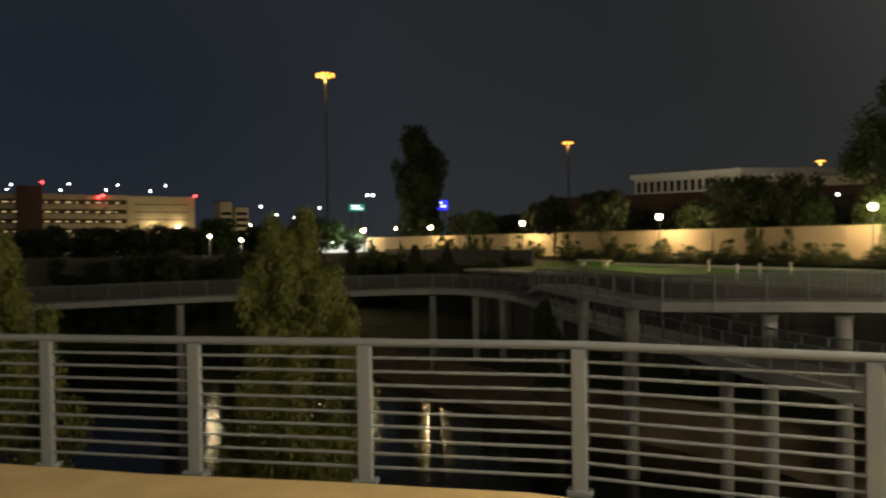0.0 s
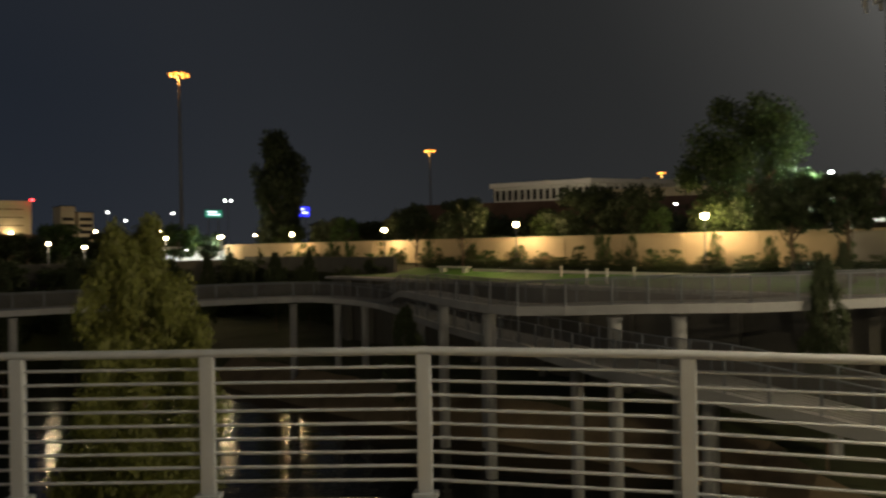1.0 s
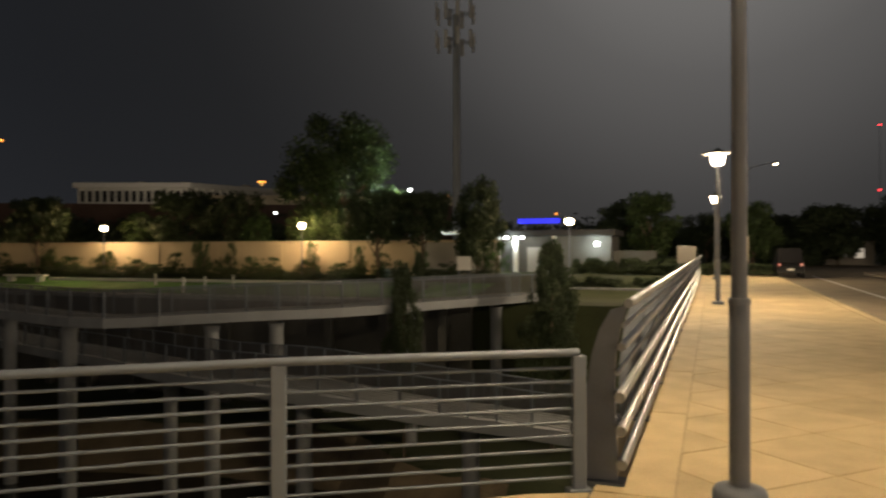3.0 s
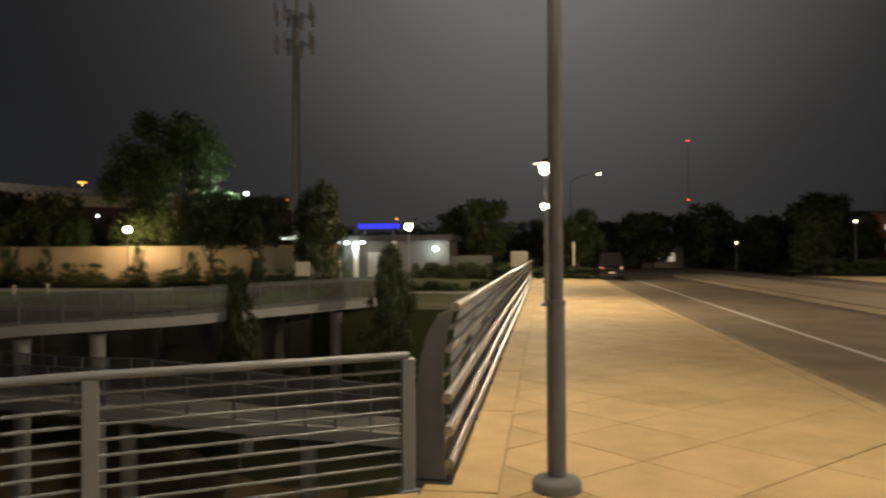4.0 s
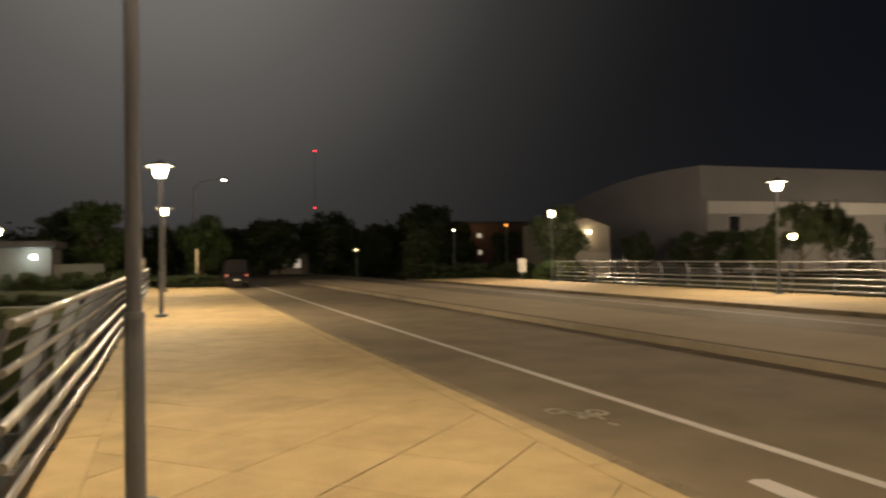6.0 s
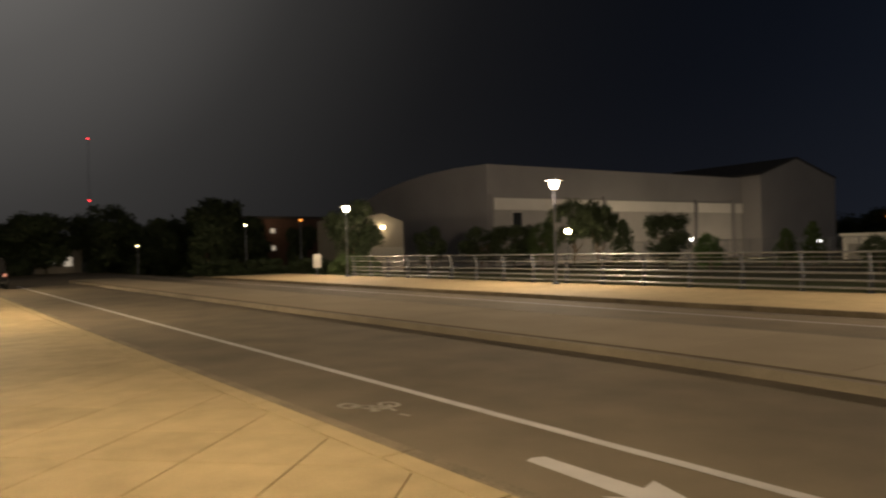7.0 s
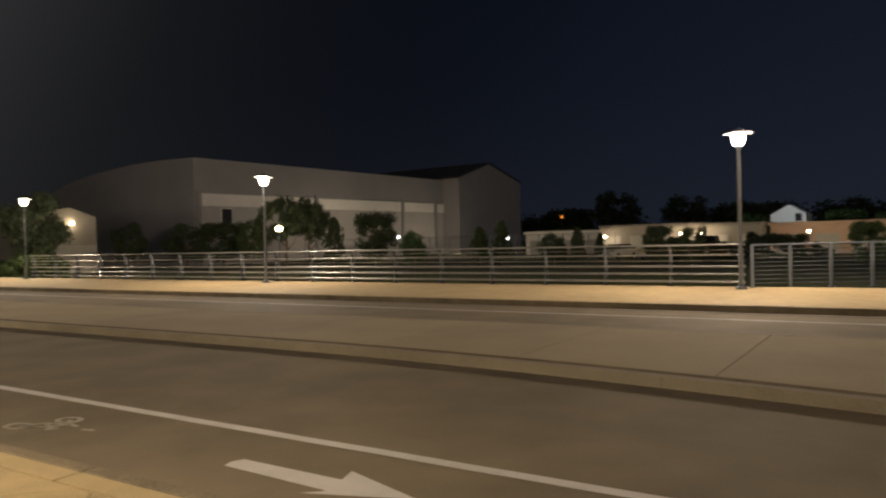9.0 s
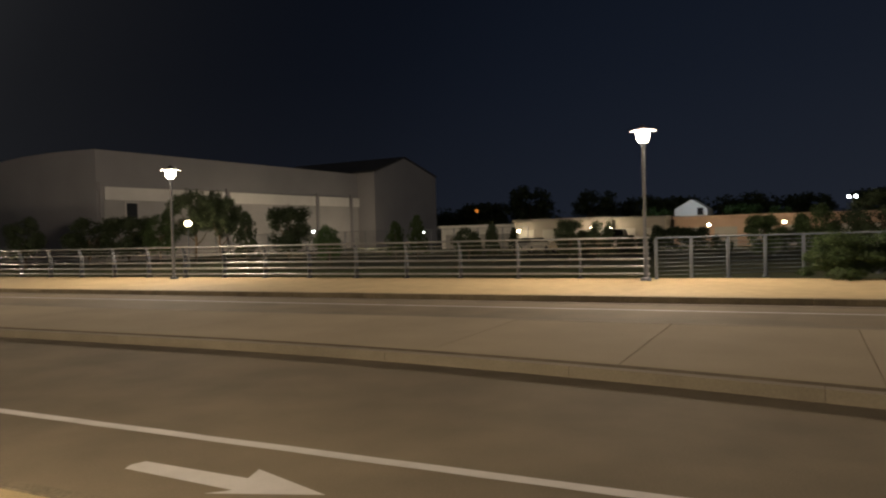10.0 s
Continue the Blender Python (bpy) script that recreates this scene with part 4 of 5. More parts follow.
# trees beyond the bridge end
for _x, _y, _h, _w, _s, _m in ((-5.4, 70, 7.2, 6.0, 12, M_LEAF), (3.1, 71, 6.1, 5.4, 13, M_LEAF), (-9.5, 78, 7.0, 7.0, 11, M_LEAF_DARK), (13.9, 100, 7.0, 9.0, 12, M_LEAF_DARK), (20.6, 101, 8.3, 9.5, 13, M_LEAF_DARK), (27.0, 99, 6.6, 8.0, 11, M_LEAF_DARK), (35.0, 100, 9.4, 10.5, 12, M_LEAF_DARK), (41.0, 140, 6.6, 7.5, 13, M_LEAF_DARK),
                              (7.5, 112, 6.6, 8.5, 11, M_LEAF_DARK), (-1.0, 108, 6.8, 8.0, 13, M_LEAF_DARK), (28.0, 82, 5.6, 6.2, 12, M_LEAF_DARK), (31.6, 56.8, 6.3, 5.4, 13, M_LEAF_DARK), (24.5, 74.0, 5.0, 5.0, 11, M_LEAF_DARK)):
    tree(_x, _y, -0.3, _h, _w, "broad", _s, 6000, 0.024, _m, "leafy tree beyond the end of the bridge", "trees beyond the bridge", spin=_x * 37)
for _i in range(7):
    tree(-4.5 + 1.25 * _i, 55.0 + 0.2 * (_i % 2), -0.1, 1.0, 2.4, "bush", 32, 1300, 0.045, M_LEAF_DARK, "dark low hedge past the pavement end", "hedges past the bridge", spin=_i * 50, category="hedge", name="hedge")

# trees before the hall
for _x, _y, _h, _w, _s, _k, _m in ((48, 54.6, 4.3, 6.2, 12, "broad", M_LEAF_DARK), (47, 58.5, 4.2, 5.5, 13, "broad", M_LEAF_DARK), (48, 50.8, 4.5, 3.6, 11, "broad", M_LEAF), (48, 46.6, 6.3, 5.6, 13, "street", M_LEAF_DARK), (48.5, 44.4, 5.6, 4.4, 12, "street", M_LEAF_DARK), (48, 36.9, 4.5, 4.6, 12, "broad", M_LEAF_DARK),
                                   (42, 36.0, 4.1, 2.9, 3, "cypress", M_LEAF_DARK), (48, 27.2, 3.1, 2.6, 3, "cypress", M_LEAF), (48, 25.4, 3.5, 2.7, 3, "cypress", M_LEAF), (42, 28.9, 2.8, 2.2, 11, "broad", M_LEAF_BRIGHT), (45, 18.3, 2.8, 1.6, 3, "cypress", M_LEAF_DARK), (45, 13.2, 2.7, 2.4, 12, "broad", M_LEAF_DARK), (45, 11.3, 2.5, 2.0, 13, "broad", M_LEAF_DARK), (45, 20.0, 2.4, 2.4, 11, "broad", M_LEAF_DARK),
                                   (45, 2.2, 2.6, 2.6, 12, "broad", M_LEAF), (45, -0.4, 3.0, 2.6, 13, "broad", M_LEAF), (45, -3.4, 3.8, 4.4, 11, "broad", M_LEAF_DARK), (44, 63, 4.4, 4.0, 13, "broad", M_LEAF_DARK)):
    tree(_x, _y, -0.35, _h, _w, _k, _s, 9000, 0.018 if _k != "cypress" else 0.014, _m, "small tree planted before the pale halls", "trees before the halls", spin=_y * 41)
# far tree line to the right
for _i, (_x, _y, _h, _w) in enumerate(((150, 52.3, 11.2, 12.5), (152, 63.7, 8.2, 14), (150, 38.5, 9.6, 11), (155, 30, 8.2, 13), (150, 22, 7.6, 12), (152, 10, 7.8, 13), (150, -1, 7.4, 12), (153, -12, 7.8, 14), (160, 72, 7.5, 15))):
    tree(_x, _y, -0.4, _h, _w, "broad", 11 + _i % 3, 4500, 0.028, M_LEAF_DARK, "dark distant tree behind the low buildings", "distant trees", spin=_i * 53)
for _i, (_x, _y, _h, _w) in enumerate(((112, 19.5, 4.8, 6.0), (114, 8.0, 4.9, 7.0), (111, 3.2, 4.4, 4.2))):
    tree(_x, _y, -0.4, _h, _w, "broad", 11 + _i, 4500, 0.028, M_LEAF_BRIGHT, "green tree beside the white house", "trees by the house", spin=_i * 53)
# far tree line to the left
for _i, (_x, _y, _h, _w) in enumerate(((-120, 3, 5.2, 9), (-121, 10, 5.0, 9), (-119, 17, 5.4, 9), (-118.5, 23, 5.0, 8), (-127, 29, 6.6, 8), (-122, 46, 6.6, 8), (-121, 51, 5.0, 6), (-128, 37, 5.4, 8), (-111, 68, 6.8, 9), (-116, 60, 5.6, 8), (-105, 72, 6.6, 9), (-98, 80, 6.8, 9), (-132, -6, 6.0, 10))):
    tree(_x, _y, -0.6, _h, _w, "broad", 11 + _i % 3, 4500, 0.028, M_LEAF_BRIGHT if _i in (5, 4) else M_LEAF_DARK, "distant tree beyond the river", "distant trees", spin=_i * 53)

# dense trees closing the far end of the street
for _i, (_x, _y, _h, _w) in enumerate(((7.0, 98, 6.6, 9.5), (11.6, 97, 7.4, 9.5), (21.0, 97, 7.6, 10.5), (26.0, 94, 7.2, 9.0), (31.2, 90.5, 8.0, 9.5), (35.0, 88.5, 7.6, 8.0), (24.0, 91.0, 5.5, 8.0), (39.5, 84.0, 5.6, 5.5))):
    tree(_x, _y, -0.8, _h * 1.08, _w, "bush", 31 + _i % 3, 9000, 0.028, M_LEAF_DARK, "dense dark tree mass closing the street", "trees closing the street", spin=_i * 71)
for _i in range(10):
    tree(21.5 + 1.2 * _i, 67.5 - 0.62 * _i, -0.4, 1.5 + 0.25 * (_i % 3), 3.2, "bush", 31 + _i % 3, 2600, 0.034, M_LEAF_DARK, "dark hedge along the far kerb", "hedges along the far kerb", spin=_i * 63, category="hedge", name="hedge")
dw = thing("lit_doorway", "small pale porch with a lit doorway", "building", m=pose(15.4, 101.5, -0.3))
part("wall", new_box(-2.6, 2.6, 0.0, 3.0, -0.3, 3.0), M_SHED, dw)
part("roof", new_box(-2.8, 2.8, -0.4, 3.2, 3.0, 3.25, bevel=0.04), M_ROOF, dw)
part("doorway", new_box(-0.8, 0.1, -0.06, -0.003, 1.2, 2.5), G_WINDOW, dw, "lit glazed door")
part("window", new_box(0.6, 1.5, -0.06, -0.003, 1.0, 2.2), G_WINDOW, dw, "lit window")
# low green growth under the far street lamp
for _x, _y, _h, _w in ((28.4, 51.6, 2.3, 2.8), (29.6, 50.9, 2.0, 2.6), (27.6, 52.2, 1.9, 2.0)):
    tree(_x, _y, -0.4, _h, _w, "bush", 33, 5000, 0.03, M_LEAF, "dense green bush beside the far lamp", "bushes by the far lamp", spin=_x * 90, category="bush", name="bush")
# hedge and ledge before the service building
for _i in range(8):
    tree(-9.6 + 0.95 * _i, 56.5, -0.4, 1.7, 2.2, "bush", 31 + _i % 3, 2600, 0.034, M_LEAF_DARK, "dark hedge before the service building", "hedges by the service building", spin=_i * 57, category="hedge", name="hedge")
for _i in range(6):
    tree(-8.6 + 1.15 * _i, 49.0, -0.9, 1.05, 2.0, "bush", 31 + _i % 3, 2600, 0.034, M_LEAF_DARK, "low dark hedge behind the pale ledge", "hedges by the service building", spin=_i * 43, category="hedge", name="hedge")
solid("ledge", new_box(-9.0, -2.4, 48.0, 48.5, -1.2, -0.62, bevel=0.03), M_DECK, "low pale concrete ledge beside the bridge end", "ledge")
# planting before the low buildings
for _i, (_x, _y, _h, _w, _k) in enumerate(((60.8, 26.9, 2.4, 2.6, "bush"), (61.4, 25.2, 3.2, 1.5, "cypress"), (62.2, 23.3, 2.6, 1.8, "cypress"), (63.7, 18.6, 2.9, 1.6, "cypress"), (64.1, 17.2, 2.2, 2.8, "bush"), (64.8, 14.0, 1.9, 2.6, "bush"),
                                        (65.2, 12.2, 2.6, 3.4, "bush"), (65.5, 10.4, 2.3, 3.4, "bush"), (65.8, 8.6, 2.5, 3.2, "bush"), (66.0, 6.4, 1.6, 2.4, "bush"), (66.3, 2.9, 2.7, 1.9, "cypress"), (66.3, 1.2, 2.4, 3.0, "bush"), (66.2, -1.6, 2.6, 3.2, "bush"))):
    tree(_x, _y, -0.5, _h, _w, _k, 3 if _k == "cypress" else 31 + _i % 3, 9000 if _k == "cypress" else 3500, 0.014 if _k == "cypress" else 0.03, M_LEAF_DARK, "dark shrub before the low buildings", "shrubs before the low buildings", spin=_i * 67, category="shrub", name="shrub")

# far woods that close the distance
def woods(x0, y0, x1, y1, h, n, seed, label):
    rng = np.random.default_rng(seed)
    k = 90
    c = np.stack([np.linspace(x0, x1, k) + rng.normal(0, 1.5, k), np.linspace(y0, y1, k) + rng.normal(0, 1.5, k), h * rng.uniform(0.15, 0.8, k), rng.uniform(1.2, 2.6, k) * h / 7], 1)
    pick = rng.integers(0, k, n)
    d = rng.normal(size=(n, 3))
    d /= np.linalg.norm(d, axis=1)[:, None]
    pos = c[pick, :3] + d * (c[pick, 3] * rng.uniform(0.4, 1.1, n))[:, None] * np.array((1.8, 1.8, 1.0))
    pos[:, 2] = np.abs(pos[:, 2]) - 0.5
    e1 = rng.normal(size=(n, 3))
    e1 /= np.linalg.norm(e1, axis=1)[:, None]
    e2 = np.cross(e1, d)
    s = rng.uniform(0.25, 0.5, n)[:, None]
    quad = np.stack([pos - e1 * s, pos + e2 * s, pos + e1 * s, pos - e2 * s], 1).reshape(-1, 3)
    me = bpy.data.meshes.new("far_woods")
    me.from_pydata(quad.tolist(), [], np.arange(4 * n).reshape(-1, 4).tolist())
    me.materials.append(M_LEAF_DARK)
    tagged(new("far_woods", me), label, "woods", kind="stuff")


woods(-40, 118, 44, 124, 7.5, 16000, 3, "dark distant woods beyond the bridge")
woods(-120, 78, -45, 84, 7.0, 14000, 4, "dark distant woods behind the tan wall")
woods(168, -50, 168, 110, 8.0, 16000, 5, "dark distant woods behind the low buildings")
woods(-136, -30, -134, 40, 4.6, 12000, 6, "dark distant woods beyond the river")

# bush at the far railing
for _x, _y, _h, _w in ((27.3, -1.6, 1.75, 4.2), (27.5, -3.6, 1.8, 4.2), (27.2, -0.7, 1.35, 2.4), (27.5, -5.9, 1.8, 4.4)):
    tree(_x, _y, -0.05, _h, _w, "bush", 33, 22000, 0.013, M_LEAF, "rounded green bush at the edge of the pavement", "bushes by the far railing", spin=_y * 90, category="bush", name="bush")


# ---- distant lights and masts ----
def high_mast(x, y, z, r=1.7):
    ob = thing("high_mast_light", "tall highway mast with a ring of orange lamps", "light mast", m=pose(x, y, 0), group="highway light masts")
    part("pole", lathe([(0.42, -1), (0.34, z * 0.5), (0.22, z)], 10), M_POLE, ob)
    part("ring", lathe([(r * 0.8, z + 0.25), (r, z + 0.35), (r * 0.8, z + 0.55), (0.3, z + 0.8)], 16), M_DARKSTEEL, ob)
    me = mesh_of("lamp", lathe([(0.28, -0.28), (0.38, -0.05), (0.28, 0.24)], 8), G_ORANGE)
    for i in range(8):
        part("lamp", me, None, ob, m=pose(r * math.cos(i * math.pi / 4), r * math.sin(i * math.pi / 4), z))
    return ob


for _p in ((-150, 57, 37.2), (-216, 176, 37.2), (-220, 332, 37.2), (-166, 464, 37.2)):
    high_mast(*_p)
    lamp_and_fill_light(_p[0], _p[1] - 0.6, _p[2] - 1.2, 900, (1.0, 0.4, 0.08), 0.4)


def pole_light(x, y, z, zb=0.0, r=0.25, g=None, twin=0.0, name="pole_light", label="distant white street light on a thin pole", group="distant street lights"):
    ob = thing(name, label, "street light", m=pose(x, y, zb), group=group)
    part("pole", lathe([(0.1, -1.5), (0.07, z - zb - r)], 8), M_POLE, ob)
    for d in ((-twin, twin) if twin else (0.0,)):
        part("head", lathe([(r * 0.5, -r), (r, -r * 0.3), (r * 0.9, r * 0.3), (r * 0.2, r * 0.8)], 10), g or G_WHITE, ob, m=pose(0, d, z - zb))
    if twin:
        part("cross_arm", tube([(0, -twin, z - zb - r), (0, twin, z - zb - r)], 0.05, 6), M_POLE, ob)
    return ob


for _y, _z in ((-1.8, 20.1), (-2.9, 18.7), (13.3, 20.6), (11.0, 18.7), (23.5, 19.0), (26.9, 20.6), (36.4, 18.9), (41.0, 20.7)):
    pole_light(-252, _y, _z, 16.0, 0.24, label="white lamp on the garage roof", group="garage roof lamps")
pole_light(-200, 89.2, 15.5, 0, 0.28, twin=0.9)
pole_light(-200, 110.4, 18.5, 0, 0.22, twin=0.9)
pole_light(-200, 57.0, 11.7, 0, 0.22)
pole_light(-200, 61.4, 9.6, 0, 0.22)
pole_light(-200, 73.6, 11.6, 0, 0.22)
for _y, _z, _g in ((44.0, 3.6, G_WARM), (36.2, 3.4, G_WARM), (30.0, 3.25, G_WARM), (26.0, 2.35, G_WARM), (21.9, 2.85, G_WARM)):
    lamp_and_fill_light(-100.3, _y, _z, 130, WARM, 0.2)
    pole_light(-100.8, _y, _z, -0.5, 0.19, _g, label="distant warm lamp beyond the river")
for _x, _y, _z, _r, _g in ((-174.2, 47.1, 6.2, 0.2, G_WARM), (-172.9, 51.9, 4.3, 0.26, G_WARM), (-171.4, 56.7, 7.9, 0.2, G_WHITE), (-170.3, 59.8, 6.1, 0.24, G_WARM), (-167.8, 66.6, 5.1, 0.2, G_WHITE), (-165.7, 71.6, 4.6, 0.3, G_WARM), (-162.3, 79.0, 5.0, 0.24, G_WARM), (-176.3, 38.7, 3.7, 0.2, G_WARM)):
    pole_light(_x, _y, _z, 0, _r, _g, label="distant town light beyond the river")
pole_light(-70.0, 52.0, 1.4, -0.4, 0.1, G_WHITE, label="small white path light")
pole_light(-24, 120, 7.6, 0, 0.2, G_ORANGE, label="distant orange street light")
pole_light(-17, 128, 7.2, 0, 0.2, G_WARM, label="distant warm street light")
pole_light(70.2, 150, 8.7, 0, 0.5, G_ORANGE, label="distant orange street light")
pole_light(57, 158, 8.0, 0, 0.3, G_ORANGE, label="distant orange street light")
for _x, _z in ((21.4, 2.9), (28.6, 0.35)):
    pole_light(_x, 88, _z, -0.3, 0.055, G_WARM, label="small warm light among the trees", group="lights among the trees")
pole_light(26, 118, 5.2, 0, 0.18, G_WARM, label="distant warm street light")
pole_light(36.2, 77.2, 5.4, -0.4, 0.17, G_ORANGE, label="orange street light before the brick building")
pole_light(30.7, 79.5, 4.9, -0.4, 0.08, G_WARM, label="small warm street light by the trees")
pole_light(150, 64.5, 6.2, 0, 0.3, G_ORANGE, label="distant orange street light")

# cobra-head street light past the bridge
cb = thing("cobra_street_light", "grey cobra-head street light with a curved arm", "street light", m=pose(2.5, 75, -0.1))
part("pole", lathe([(0.13, -0.4), (0.08, 9.0)], 10), M_POLE, cb)
part("arm", tube([(0, 0, 8.9), (0.7, 0, 9.5), (2.4, 0, 9.85)], [0.06, 0.05, 0.04], 8), M_POLE, cb)
part("head", lathe([(0.12, 9.72), (0.26, 9.8), (0.2, 9.95)], 10), M_POLE, cb, m=pose(2.75, 0, 0))
part("lens", lathe([(0.05, 9.64), (0.17, 9.70), (0.18, 9.715)], 10), G_WARM, cb, "glowing lens", m=pose(2.75, 0, 0))

# radio mast with red beacons
rm = thing("radio_mast", "distant radio mast with red beacons", "mast", m=pose(139.5, 750, 0))
part("pole", lathe([(0.3, -2), (0.18, 112)], 6), M_DARKSTEEL, rm)
for _z in (111.0, 53.5):
    part("beacon", lathe([(0.5, _z - 0.5), (0.9, _z), (0.5, _z + 0.5)], 8), G_RED, rm, "red beacon")

# monopole with antenna panels
mp = thing("antenna_monopole", "grey antenna monopole with two rings of white panels", "antenna mast", m=pose(-35.7, 104.4, 0))
part("pole", lathe([(0.66, -1), (0.50, 36.5)], 14), M_GALV, mp)
_panel = mesh_of("antenna_panel", box(bmesh.new(), -0.26, 0.26, -0.1, 0.1, -1.3, 1.3, bevel=0.04), M_WHITE)
for _z in (32.4, 36.6):
    for _i in range(3):
        _a0, _a1 = radians(120 * _i + 20), radians(120 * _i + 140)
        part("frame_bar", tube([(2.9 * math.cos(_a0), 2.9 * math.sin(_a0), _z), (2.9 * math.cos(_a1), 2.9 * math.sin(_a1), _z)], 0.06, 6), M_GALV, mp)
        part("strut", tube([(0, 0, _z), (2.9 * math.cos(_a0), 2.9 * math.sin(_a0), _z)], 0.07, 6), M_GALV, mp)
    for _i in range(9):
        _a = _i * 40 + 12
        _r = 3.0 if _i % 3 else 2.6
        part("antenna_panel", _panel, None, mp, m=pose(_r * math.cos(radians(_a)), _r * math.sin(radians(_a)), _z + 0.25 * (_i % 2), 0, 0, _a + 90))

# ---- parking garage and far buildings to the left ----
ga = thing("parking_garage", "long lit concrete parking garage with open decks", "parking garage", m=pose(-250, 0, 0))
part("core", new_box(-40, -1.2, -20, 49.6, -1, 15.2), M_GARAGE, ga)
for _k in range(5):
    _z = 4.2 + 2.9 * _k
    part("parapet", new_box(-1.2, 0, -20, 29.2, _z, _z + 1.5), M_GARAGE, ga)
    if _k < 4:
        for _i in range(17):
            part("ceiling_light", new_box(-1.19, -0.9, -18 + 2.75 * _i, -17.4 + 2.75 * _i + 0.5 * ((_i * 7 + _k) % 3), _z + 1.9, _z + 2.2), G_DECKLIT, ga, "lit deck ceiling")
        # flat dark strip that paints the shade inside the open deck
        part("deck_gap_shade", new_box(-1.197, -1.1, -20, 29.2, _z + 1.5, _z + 2.88), M_BRICK_SHADE, ga, "open deck gap, its shade painted dark")
part("wall", new_box(-1.2, 0, 29.3, 49.6, -1, 17.1), M_GARAGE, ga, "pale flood-lit concrete wall")
# openings are thin dark strips set on the wall face
for _k in range(3):
    for _i in range(6):
        part("wall_opening", new_box(0.003, 0.06, 31.5 + 2.7 * _i, 33.9 + 2.7 * _i, 9.6 + 2.4 * _k, 9.9 + 2.4 * _k), M_BRICK_SHADE, ga)
part("stair_tower", new_box(-6, 1.0, -0.6, 6.1, -1, 19.6), M_BRICK_SHADE, ga, "dark stair tower")
part("entrance_block", new_box(0.003, 6, 39, 50, -1, 7.0), M_BRICK_SHADE, ga)
for _y, _z in ((6.1, 20.6), (49.6, 17.3), (21.1, 16.5), (22.3, 17.0)):
    part("beacon", lathe([(0.25, _z - 0.3), (0.5, _z), (0.25, _z + 0.4)], 8), G_RED, ga, "red beacon", m=pose(1.2, _y, 0))
for _y in (36.5, 44.0):
    part("flood_lamp", lathe([(0.3, 7.2), (0.5, 7.4), (0.2, 7.7)], 8), G_WARM, ga, "glowing flood lamp", m=pose(1.5, _y, 0))
    lamp_and_fill_light(-236, _y - 2, 6.0, 600, (1.0, 0.8, 0.4), 0.6)
# added fill before the deck side, no fixture there
lamp_and_fill_light(-228, 14, 8.0, 800, (1.0, 0.8, 0.5), 0.6)
for _y0, _y1, _z in ((69.2, 74.0, 18.5), (75.0, 80.3, 16.3)):
    o = thing("office_block", "distant plain office block", "building", m=pose(-300, _y0, 0), group="office blocks")
    part("wall", new_box(-12, 0, 0, _y1 - _y0, -1, _z), M_GARAGE, o)
    part("roof", new_box(-12.1, 0.1, -0.1, _y1 - _y0 + 0.1, _z, _z + 0.3), M_ROOF, o)
    for _k in range(4):
        part("window", new_box(0.003, 0.06, 0.4, _y1 - _y0 - 0.4, 6.0 + 2.4 * _k, 7.2 + 2.4 * _k), M_DARKWIN, o)
# added light for the office fronts, no lamp stands there
lamp_and_fill_light(-285, 77, 9, 900, (1.0, 0.8, 0.5), 0.6)


def highway_sign(y0, y1, z0, z1, g, label):
    o = thing("highway_sign", label, "sign", m=pose(-200, y0, 0), group="highway signs")
    w = y1 - y0
    part("panel", new_box(-0.08, 0, 0, w, z0, z1), g, o)
    for k in range(2):
        zz = z0 + (z1 - z0) * (0.30 + 0.36 * k)
        part("lettering_bar", new_box(0.003, 0.03, w * 0.15, w * (0.9 - 0.2 * k), zz, zz + (z1 - z0) * 0.17), G_LETTER, o)
    for yy in (w * 0.2, w * 0.8):
        part("post", new_box(-0.3, -0.1, yy - 0.1, yy + 0.1, -1, z1), M_POLE, o)


highway_sign(82.6, 87.4, 10.7, 12.7, G_GREEN, "lit green highway sign with white lettering")
highway_sign(109.3, 115.3, 11.3, 14.3, G_BLUE, "lit blue sign with white lettering")

# bright canopy beyond the river
gs = thing("forecourt_canopy", "brightly lit white forecourt canopy", "canopy", m=pose(-122, 41, -0.5))
part("roof", new_box(-6, 0, 0, 18, 2.3, 2.8), M_WHITE, gs)
for _i in range(4):
    part("column", new_box(-3.2, -2.9, 1.5 + 5 * _i, 1.8 + 5 * _i, -0.3, 2.3), M_WHITE, gs)
    part("ceiling_lamp", new_box(-3.6, -2.4, 2.6 + 4.2 * _i, 4.6 + 4.2 * _i, 2.2, 2.296), G_WHITE, gs, "glowing ceiling lamp")
part("back_wall", new_box(-6, -5.8, 0, 18, -0.3, 2.3), M_WHITE, gs)
part("green_panel", new_box(0.3, 0.4, 0.4, 1.6, 0.8, 2.2), G_GREEN, gs, "lit green panel")

# unseen cool fill for the trees beside the forecourt
lamp_and_fill_light(-117.5, 50.0, 3.2, 420, COOL, 0.3)

